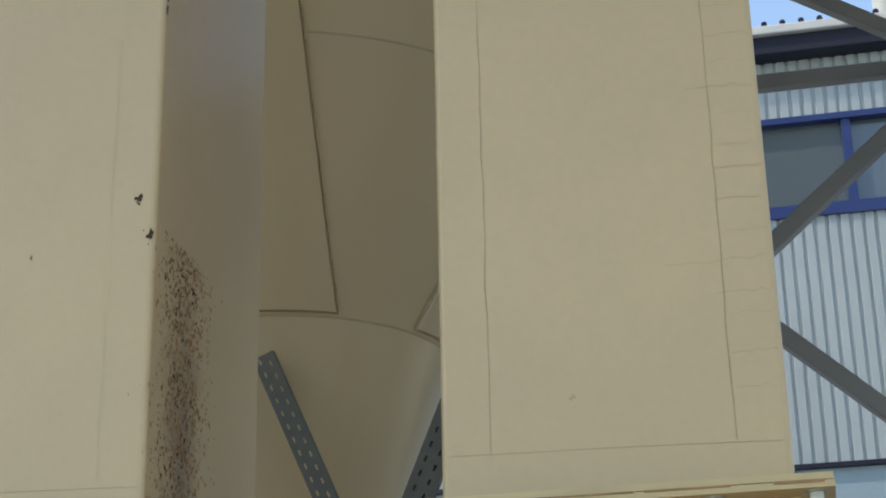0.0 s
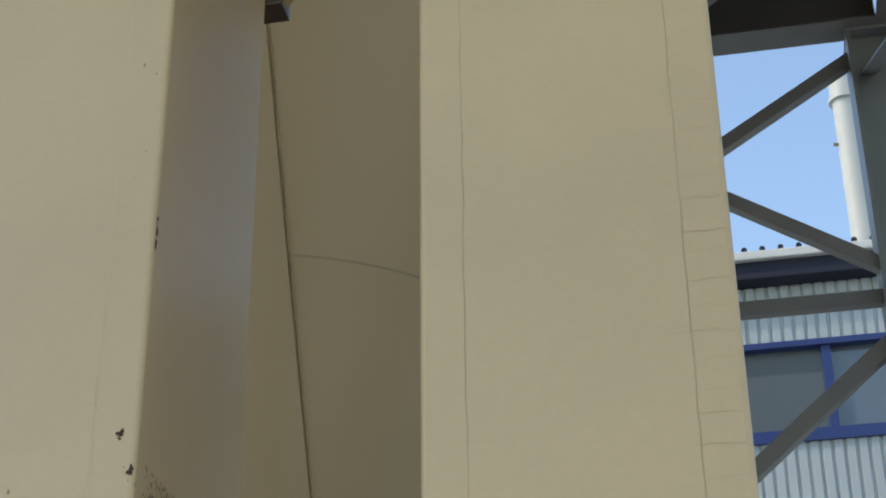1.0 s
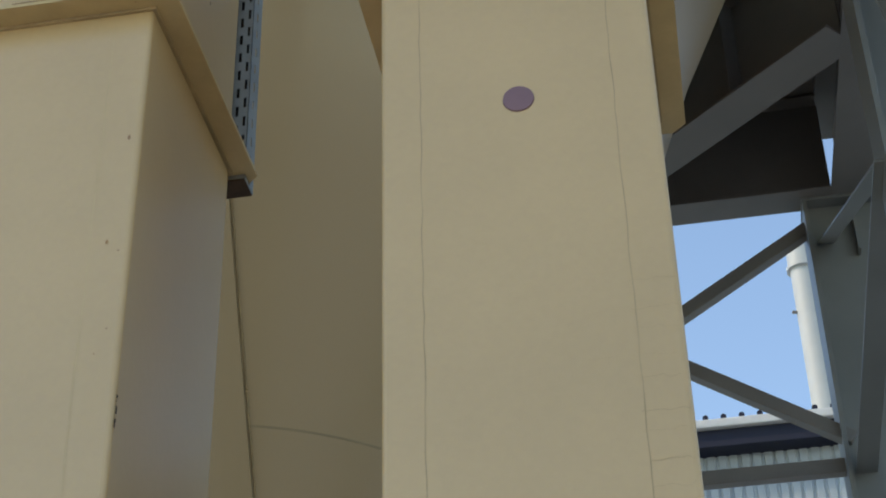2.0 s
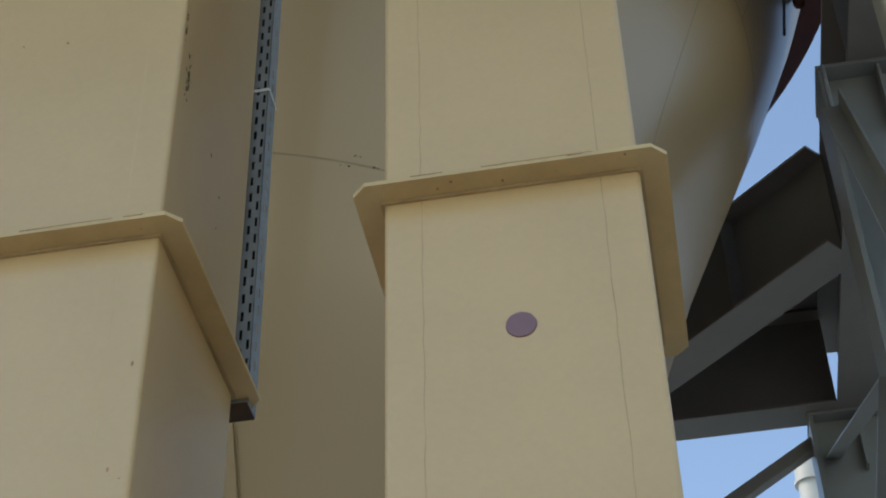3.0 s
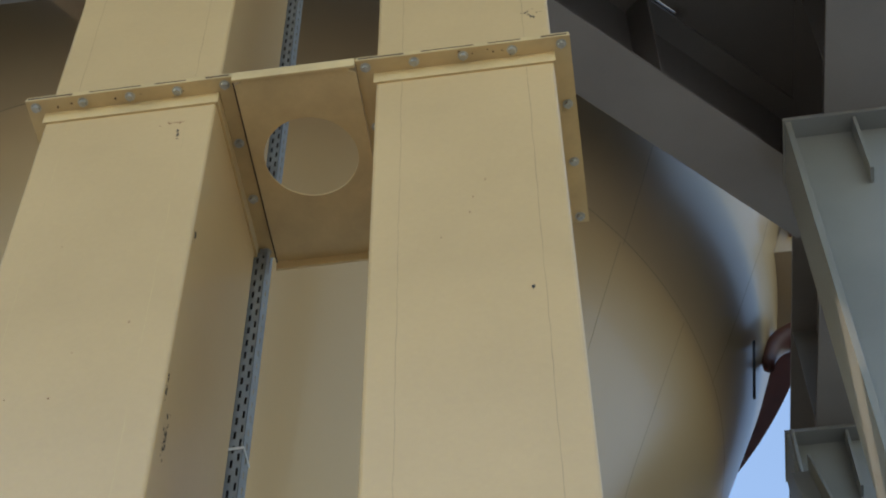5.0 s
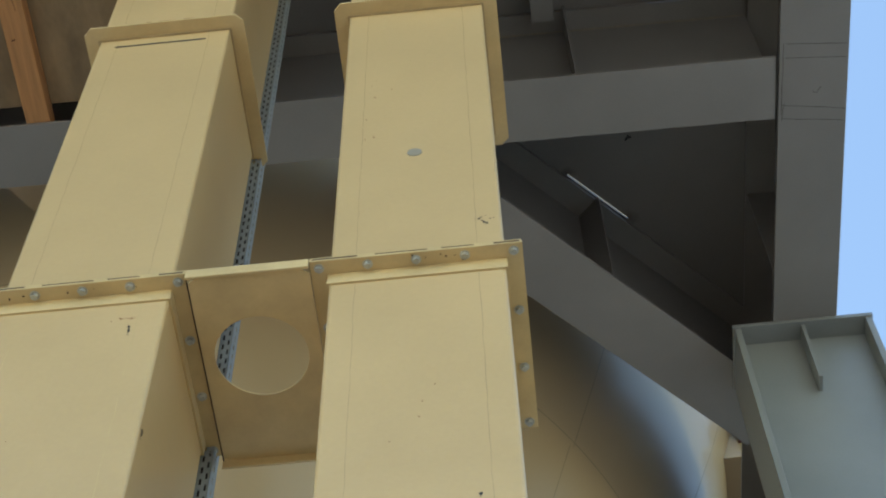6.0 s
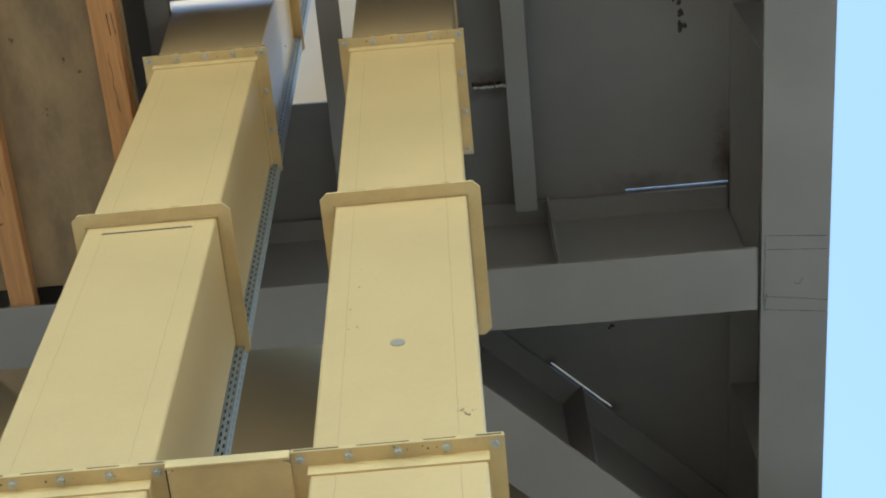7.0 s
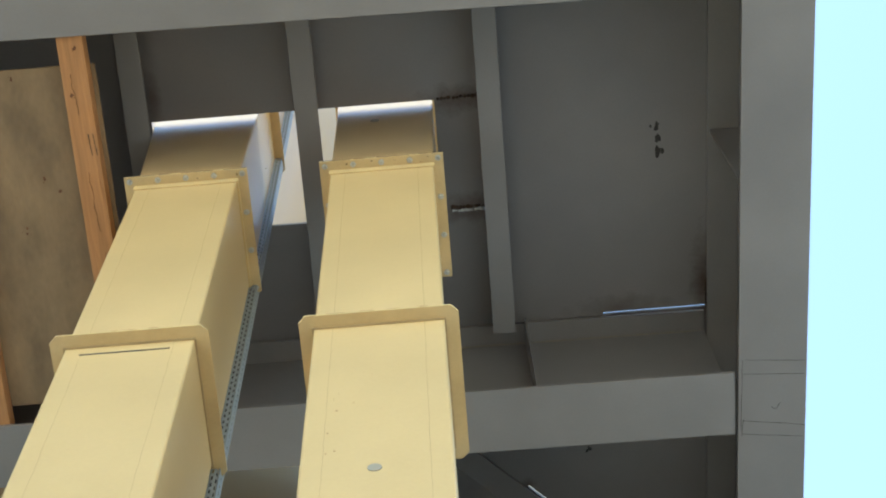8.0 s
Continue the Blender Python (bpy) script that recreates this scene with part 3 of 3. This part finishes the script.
def tie_plate(z, name="tie_plate"):
    """The level plate with a round hole that joins the two ducts."""
    x0, x1 = LEFT[1] + 0.066, RIGHT[0] - 0.066
    y0, y1 = FRONT - 0.06, BACK + 0.07
    root = thing(name, ((x0 + x1) / 2, 3.35, z), "cream steel tie plate with a round hole between the ducts", "tie plate", "plates between the ducts")
    bm = bmesh.new()
    cx, cy, r, n = (x0 + x1) / 2, (y0 + y1) / 2 - 0.05, 0.172, 48
    rings = []
    for zz in (z - 0.008, z):
        inner = [bm.verts.new((cx + r * math.cos(2 * math.pi * (k + 0.5) / n), cy + r * math.sin(2 * math.pi * (k + 0.5) / n), zz)) for k in range(n)]
        outer = []
        for k in range(n):
            a = 2 * math.pi * (k + 0.5) / n
            c, s = math.cos(a), math.sin(a)
            reach = min(((x1 - cx) if c > 0 else (cx - x0)) / max(abs(c), 1e-6), ((y1 - cy) if s > 0 else (cy - y0)) / max(abs(s), 1e-6))
            outer.append(bm.verts.new((cx + reach * c, cy + reach * s, zz)))
        rings.append((inner, outer))
    (i0, o0), (i1, o1) = rings
    for k in range(n):
        j = (k + 1) % n
        bm.faces.new((i0[k], i0[j], o0[j], o0[k]))
        bm.faces.new((i1[k], o1[k], o1[j], i1[j]))
        bm.faces.new((i0[k], i1[k], i1[j], i0[j]))
        bm.faces.new((o0[k], o0[j], o1[j], o1[k]))
    part("plate", bm, FLANGE, root)
    part("lip", box((x0, y0 - 0.012, z - 0.02), (x1, y0, z + 0.03), 0.003), FLANGE, root)
    part("seam_gap", box((x0 + 0.0, y0, z - 0.0105), (x0 + 0.005, y1, z - 0.0075)), DECKRUST, root, "dark rusty gap beside the flange")
    part("lip", box((x0, y1, z - 0.05), (x1, y1 + 0.01, z + 0.01), 0.003), FLANGE, root)
    return root


tie_plate(LEVELS["joint"] - 0.03)
tie_plate(16.57)


# ---- perforated cable trays ----
def slotted(p, along, wide, length, rows, pitch, slot, thick=0.002):
    """A thin sheet from p, as long as length, with rows of slots cut through it; rows: place across, width of the slot, shift."""
    p, along, wide = Vector(p), Vector(along).normalized(), Vector(wide)
    out = along.cross(wide).normalized() * thick
    cuts = [0.0]
    for at, w, _ in rows:
        cuts += [at - w / 2, at + w / 2]
    cuts.append(1.0)
    bm = bmesh.new()

    def plate(s0, s1, w0, w1):
        pts = [p + along * a + wide * w for a, w in ((s0, w0), (s1, w0), (s1, w1), (s0, w1))]
        lo, hi = [bm.verts.new(v) for v in pts], [bm.verts.new(v + out) for v in pts]
        bm.faces.new(lo)
        bm.faces.new(hi)
        for i in range(4):
            bm.faces.new((lo[i], lo[(i + 1) % 4], hi[(i + 1) % 4], hi[i]))

    for k, (w0, w1) in enumerate(zip(cuts, cuts[1:])):
        if k % 2 == 0:
            plate(0, length, w0, w1)
            continue
        s0, s = 0.0, rows[k // 2][2] * pitch
        while s + slot < length:
            plate(s0, s, w0, w1)
            s0, s = s + slot, s + pitch
        plate(s0, length, w0, w1)
    return bm


TRAY_Z = 4.465
tray = thing("cable_tray", (-1.16, 3.75, TRAY_Z), "galvanised perforated cable tray running up behind a duct", "cable tray")
part("perforated_web", slotted((-1.232, 3.700, TRAY_Z), (0, 0, 1), (0.110, 0, 0), 12.6, ((0.69, 0.085, 0.3), (0.89, 0.075, 0.75)), 0.068, 0.036), GALV, tray)
part("side_lip", slotted((-1.122, 3.700, TRAY_Z), (0, 0, 1), (0, 0.085, 0), 12.6, ((0.52, 0.15, 0.1),), 0.068, 0.034), GALV, tray)
part("side_lip", slotted((-1.232, 3.702, TRAY_Z), (0, 0, 1), (0, 0.085, 0), 12.6, ((0.52, 0.15, 0.1),), 0.068, 0.034), GALV, tray)
part("end_dirt", box((-1.231, 3.703, TRAY_Z - 0.004), (-1.124, 3.782, TRAY_Z + 0.006)), DECKRUST, tray, "dirty open end")
part("cable_strap", box((-1.20, 3.6965, 5.722), (-1.1185, 3.699, 5.734)), PALE, tray, "pale plastic strap")
part("cable_strap", box((-1.1195, 3.699, 5.722), (-1.1175, 3.787, 5.734)), PALE, tray, "pale plastic strap")
cables = thing("tray_filling", (-1.18, 3.75, 4.6), "black cables lying in the perforated tray", "cable")
for k in range(2):
    part("cable", rod((-1.20 + 0.045 * k, 3.742, 4.60 + 0.05 * k), (-1.20 + 0.045 * k, 3.742, 17.0), 0.020, 8), DARK, cables)


def sloping_tray(p, q, wide, depth, label):
    p, q, wide = Vector(p), Vector(q), Vector(wide)
    way = q - p
    root = thing("cable_tray", p, label, "cable tray", "trays beside the outlet cone")
    part("perforated_web", slotted(p, way, wide, way.length, ((0.28, 0.09, 0.2), (0.70, 0.09, 0.6)), 0.085, 0.034), SHADEGALV, root)
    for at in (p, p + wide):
        part("side_lip", slotted(at, way, (0, depth, 0), way.length, ((0.5, 0.2, 0.1),), 0.075, 0.036), SHADEGALV, root)
    return root


sloping_tray((-2.904, 8.901, 4.543), (-2.211, 8.901, 2.966), (0.117, 0, 0.050), 0.05, "perforated galvanised tray coloured as in shade, sloping down beside the outlet cone")
sloping_tray((-1.772, 8.901, 4.339), (-2.37, 8.901, 2.889), (0.150, 0, -0.060), 0.05, "perforated galvanised tray coloured as in shade, sloping up beside the outlet cone")
# dark rods added behind the slots, in place of the shade seen through them
dark_backing = thing("tray_filling", (-1.772, 8.901, 4.339), "dark rods added behind the sloping tray's slots to make them look shaded", "cable")
for k in range(3):
    shift = Vector((0.15, 0, -0.06)) * (0.22 + 0.28 * k) + Vector((0, 0.026, 0))
    part("cable", rod(Vector((-1.772, 8.901, 4.339)) + shift, Vector((-2.37, 8.901, 2.889)) + shift, 0.023, 8), DARK, dark_backing)

# ---- plywood and timber on the girders ----
for x, w in ((-2.130, 0.163), (-2.995, 0.163)):
    t = thing("timber_joist", (x, 3.3, BEAM_Z + 0.03), "orange stained rough timber joist resting on girder flanges", "timber", "joists under the plywood")
    part("joist", box((x - w / 2, 1.95, BEAM_Z + 0.031), (x + w / 2, 4.75, BEAM_Z + 0.16), 0.006), TIMBER, t)
    for k, y in enumerate((2.2, 2.50, 3.62, 4.1)):
        blotch((x + 0.03 * (-1) ** k, y, BEAM_Z + 0.031), (1, 0, 0), (0.2, -1, 0), 0.03, 0.012, 5, k + int(-9 * x), KNOT, t, "knot", size=(0.004, 0.013), lift=0.0008)
    for k, (y0, y1) in enumerate(((2.36, 2.62), (3.0, 3.4), (3.55, 3.9))):
        stroke([(x + 0.02 * (k - 1), y0, BEAM_Z + 0.0298), (x - 0.015 + 0.02 * k, y1, BEAM_Z + 0.0298)], 0.007, KNOT, t, "grain_streak", k + 3, 0.012)
    if x > -2.5:
        for k, dx in enumerate((0.03, 0.062)):
            stroke([(x + dx - 0.004, 2.75, BEAM_Z + 0.0296), (x + dx + 0.004, 2.89, BEAM_Z + 0.0296)], 0.008, DARK, t, "pencil_stroke", k + 20)
plywood = thing("plywood_sheet", (-3.4, 3.4, BEAM_Z + 0.165), "brown weathered plywood sheet lying on timber joists", "plywood")
part("sheet", box((-5.2, 2.335, BEAM_Z + 0.162), (-2.022, 4.635, BEAM_Z + 0.182), 0.002), PLY, plywood)
for k, (x, y, w) in enumerate(((-2.57, 2.39, 0.05), (-2.70, 2.36, 0.12), (-2.45, 3.07, 0.05), (-2.36, 3.15, 0.02), (-2.62, 3.4, 0.08), (-2.75, 2.9, 0.04))):
    blotch((x, y, BEAM_Z + 0.162), (1, 0, 0), (0, -1, 0), w, w * 0.7, 5, 60 + k, KNOT, plywood, "stain", size=(0.003, 0.011), lift=0.0008)

CONDUIT = [(1.625, 9.86, 11.88), (1.618, 9.86, 11.31), (1.768, 9.86, 10.77), (1.90, 9.86, 9.95), (2.12, 9.86, 8.0)]

# ---- far frame with bracing ----
frame_far = thing("braced_frame", (0.2, 15.0, 0), "grey painted steel bracing members between columns", "steel bracing")
bar("strut", (-7.950, 15.00, 8.96), (1.550, 15.00, 8.96), 0.12, 0.15, STEEL, frame_far)
bar("brace", (-0.675, 15.00, 10.345), (1.550, 15.00, 11.755), 0.14, 0.14, STEEL, frame_far)
bar("brace", (-0.675, 14.90, 10.615), (1.550, 14.90, 9.185), 0.14, 0.14, STEEL, frame_far)
bar("brace", (-0.975, 15.00, 6.425), (1.550, 15.00, 8.575), 0.16, 0.16, STEEL, frame_far)
bar("brace", (-0.975, 14.90, 7.375), (1.550, 14.90, 5.025), 0.16, 0.16, STEEL, frame_far)

side_frame = thing("braced_frame", (2.1, 12.0, 0), "grey painted steel bracing along the row of columns", "steel bracing")
bar("brace", (1.610, 15.00, 11.580), (1.610, 10.00, 8.930), 0.16, 0.16, COLUMN, side_frame, lip=0.02)
bar("strut", (1.610, 14.90, 8.930), (1.610, 10.00, 8.930), 0.2, 0.2, COLUMN, side_frame, lip=0.02)
bar("brace", (1.610, 15.00, 8.480), (1.610, 10.00, 4.280), 0.16, 0.16, COLUMN, side_frame, lip=0.02)
bar("brace", (1.610, 9.75, 11.380), (1.610, 7.00, 6.180), 0.16, 0.16, COLUMN, side_frame, lip=0.02)
bar("strut", (1.610, 9.75, 6.280), (1.610, 7.10, 6.280), 0.2, 0.2, COLUMN, side_frame, lip=0.02)
conduit = thing("conduit", (1.75, 9.66, 11.0), "thin grey conduit clipped along a steel column", "conduit")
for k, (p, q) in enumerate(zip(CONDUIT, CONDUIT[1:])):
    part("conduit_run", rod(p, q, 0.02, 10), GALV, conduit)
    part("coupling", rod(Vector(q) - (Vector(q) - Vector(p)).normalized() * 0.05, q, 0.028, 10), GALV, conduit)

# ---- building behind ----
BY = 26.0
hall = thing("factory_hall", (0, BY, 0), "factory hall with white ribbed cladding and a blue window band", "building")


def ribbed(x0, x1, z0, z1, y, pitch=0.19):
    bm = bmesh.new()
    pts = []
    x = x0
    while x < x1:
        pts += [(x, y), (x + pitch * 0.62, y), (x + pitch * 0.70, y + 0.035), (x + pitch * 0.92, y + 0.035)]
        x += pitch
    rows = [[bm.verts.new((a, b, z)) for a, b in pts] for z in (z0, z1)]
    for k in range(len(pts) - 1):
        bm.faces.new((rows[0][k], rows[0][k + 1], rows[1][k + 1], rows[1][k]))
    return bm


part("lower_wall", box((-14, BY + 0.05, 0), (16, BY + 0.3, 7.880)), BLUEGREY, hall, "blue grey flat panel wall")
part("drip_rail", box((-14, BY - 0.06, 7.880), (16, BY + 0.2, 7.950)), NAVY, hall)
part("cladding", ribbed(-14, 16, 7.950, 11.980, BY), CLAD, hall)
part("sill_rail", box((-14, BY - 0.06, 11.980), (16, BY + 0.2, 12.180)), BLUE, hall)
part("window_head", box((-14, BY - 0.08, 13.630), (16, BY + 0.2, 13.735)), BLUE, hall)
win = part("window_band", box((-14, BY + 0.10, 12.180), (16, BY + 0.13, 13.630)), GLASS, hall, "dark reflective glass")
for k in range(-6, 8):
    x = 1.435 + 2.0 * k
    part("mullion", box((x - 0.075, BY - 0.03, 12.180), (x + 0.075, BY + 0.09, 13.630), 0.01), BLUE, hall)
part("upper_cladding", ribbed(-14, 16, 13.735, 14.790, BY), CLAD, hall)
part("fascia", box((-14, BY - 0.35, 14.790), (16, BY + 0.2, 15.11), 0.02), NAVY, hall)
part("gutter", box((-14, BY - 0.45, 15.11), (16, BY + 0.1, 15.27), 0.03), PALE, hall)
roof = part("roof", box((-14, BY - 0.3, 15.27), (16, BY + 14, 15.30)), CLAD, hall)
for k in range(70):
    x = -6 + 0.30 * k
    if x < 15:
        part("roof_rib", rod((x, BY - 0.42, 15.31), (x, BY + 3, 15.31), 0.05, 10), NAVY, roof)
part("side_wall", box((-14, BY + 0.3, 0), (-13.7, BY + 14, 15.23)), CLAD, hall)
part("side_wall", box((15.7, BY + 0.3, 0), (16, BY + 14, 15.23)), CLAD, hall)
part("rear_wall", box((-14, BY + 13.7, 0), (16, BY + 14, 15.23)), CLAD, hall)

chimney = thing("chimney", (2.65, 30.0, 15.30), "tall white painted steel chimney on the hall roof", "chimney")
part("flue", rod((2.65, 30.0, 15.23), (2.65, 30.0, 20.93), 0.24, 32), WHITE, chimney, smooth=False)
part("cap_ring", rod((2.65, 30.0, 20.83), (2.65, 30.0, 20.91), 0.31, 32), WHITE, chimney)
part("sampling_nozzle", rod((2.42, 29.95, 19.83), (2.32, 29.93, 19.83), 0.035, 12), STEEL, chimney)
part("vent_tip", rod((2.65, 30.0, 21.33), (2.65, 30.0, 21.53), 0.06, 12), PALE, chimney)
part("cap", rod((2.65, 30.0, 20.93), (2.65, 30.0, 21.33), 0.27, 32), WHITE, chimney)

blotch((-1.162, 3.18, 2.48), (0, 1, 0), (0, 0, 1), 0.27, 0.72, 2300, 7, RUST, duct_left, size=(0.001, 0.0046), even=True)
blotch((-1.162, 3.17, 2.50), (0, 1, 0), (0, 0, 1), 0.22, 0.58, 130, 8, DECKRUST, duct_left, size=(0.001, 0.0042), lift=0.002, even=True)
for k, (x, z, w, hh, n, mat) in enumerate((
    (-1.20, 2.892, 0.010, 0.02, 9, DECKRUST), (-1.172, 2.813, 0.008, 0.02, 8, DECKRUST), (-0.343, 2.411, 0.02, 0.008, 5, SEALANT), (-1.424, 2.787, 0.006, 0.006, 2, RUST),
    (-0.096, 5.53, 0.006, 0.02, 7, DARK), (-1.279, 6.592, 0.004, 0.06, 12, DARK), (-0.039, 7.11, 0.06, 0.06, 12, DARK), (-1.20, 3.9, 0.05, 0.8, 5, RUST), (-1.45, 5.6, 0.3, 1.0, 5, RUST),
    (-0.3, 5.8, 0.3, 0.8, 4, RUST), (-1.30, 6.66, 0.10, 0.012, 14, RUST), (-0.45, 8.3, 0.2, 0.8, 8, RUST), (-1.32, 11.62, 0.10, 0.012, 16, DARK))):
    blotch((x, FRONT, z), (1, 0, 0), (0, 0, 1), w, hh, n, 40 + k, mat, duct_left if x < -1 else duct_right, "chip", size=(0.002, 0.006))
for k, (y, z, w, hh, n) in enumerate(((3.025, 6.01, 0.012, 0.05, 22), (3.075, 5.13, 0.03, 0.12, 30), (3.02, 5.28, 0.008, 0.12, 14), (3.35, 4.9, 0.2, 0.5, 4), (3.01, 3.36, 0.006, 0.08, 10))):
    blotch((-1.162, y, z), (0, 1, 0), (0, 0, 1), w, hh, n, 70 + k, DARK, duct_left, "chip", size=(0.002, 0.008))
part("crack", box((-1.70, FRONT - 0.0016, 9.062), (-1.270, FRONT + 0.001, 9.075)), DARK, duct_left, "thin dark gap under the collar")
for d in (duct_left, duct_right):
    x0, x1 = LEFT if d is duct_left else RIGHT
    for key in ("joint", "joint_high", "foot"):
        z = LEVELS[key]
        rnd = random.Random(int(z * 10))
        x = x0 - 0.055
        while x < x1 + 0.03:
            n = rnd.uniform(0.05, 0.2)
            part("flange_gap", box((x, FRONT - 0.0668, z - 0.001 - rnd.uniform(0, 0.003)), (min(x + n, x1 + 0.055), FRONT - 0.055, z + 0.0016)), RUST if key == "foot" else DECKRUST, d, "rusty line between the flanges")
            x += n + rnd.uniform(0.01, 0.08)
    z = LEVELS["collar_low"]
    part("flange_gap", box((x0 + 0.3, FRONT - 0.0708, z - 0.0004), (x0 + 0.52, FRONT - 0.05, z + 0.0012)), RUST, d)

rnd = random.Random(31)
for k in range(20):
    z = 2.42 + 0.058 * k + rnd.uniform(-0.015, 0.015)
    x0 = -0.058 - (rnd.uniform(0.02, 0.14) if k % 6 == 4 else rnd.uniform(-0.01, 0.015))
    x1 = 0.034 - rnd.uniform(0, 0.02)
    bm = bmesh.new()
    n, last, half = 7, None, rnd.uniform(0.0002, 0.0006)
    for i in range(n + 1):
        x, zz = x0 + (x1 - x0) * i / n, z + rnd.uniform(-0.0015, 0.0015) + 0.006 * (i / n) * rnd.uniform(-1, 1)
        pair = [bm.verts.new((x, FRONT - 0.0008, zz - half)), bm.verts.new((x, FRONT - 0.0008, zz + half))]
        if last:
            bm.faces.new((last[0], pair[0], pair[1], last[1]))
        last = pair
    part("paint_crack", bm, CRACK, duct_right)

for d, (x0, x1) in ((duct_left, LEFT), (duct_right, RIGHT)):
    for k, z in enumerate((LEVELS["joint"], LEVELS["joint_high"], LEVELS["foot"])):
        blotch(((x0 + x1) / 2, (FRONT - 0.035), z - 0.0125), (1, 0, 0), (0, -1, 0), 0.9, 0.05, 6, 90 + k + int(10 * x1), DECKRUST, d, "chip", size=(0.002, 0.006), lift=0.001)
    blotch(((x0 + x1) / 2, FRONT - 0.035, LEVELS["collar_low"] - 0.0125), (1, 0, 0), (0, -1, 0), 0.9, 0.05, 5, 120 + int(10 * x1), RUST, d, "chip", size=(0.002, 0.005), lift=0.001)
    for key in ("collar_low", "collar_high"):
        blotch((x0 + 0.35, FRONT, LEVELS[key] + 0.05), (1, 0, 0), (0, 0, 1), 0.5, 0.03, 9, 150 + int(10 * x1), RUST, d, "stain", size=(0.002, 0.006))

for x, y, z in ((-1.72, 7.33, 8.97), (-1.55, 7.38, 8.97), (-1.66, 7.32, 9.03)):
    blotch((x, y, z), (0.90, 0.44, 0), (0.2, -0.4, 0.9), 0.07, 0.012, 6, int(x * -100), DARK, vessel, "scuff", size=(0.002, 0.007), lift=0.01)

# worn brown paint along the front edges of the collars
for d, (x0, x1) in ((duct_left, LEFT), (duct_right, RIGHT)):
    for key in ("collar_low", "collar_high"):
        z, rnd = LEVELS[key], random.Random(int(100 * x1) + len(key))
        x = x0 - 0.03
        while x < x1 + 0.02:
            n = rnd.uniform(0.015, 0.09)
            if rnd.random() < 0.55:
                part("worn_edge", box((x, FRONT - 0.0706, z - rnd.uniform(0.001, 0.004)), (min(x + n, x1 + 0.03), FRONT - 0.062, z + 0.0008)), RUST, d)
            x += n + rnd.uniform(0.02, 0.10)
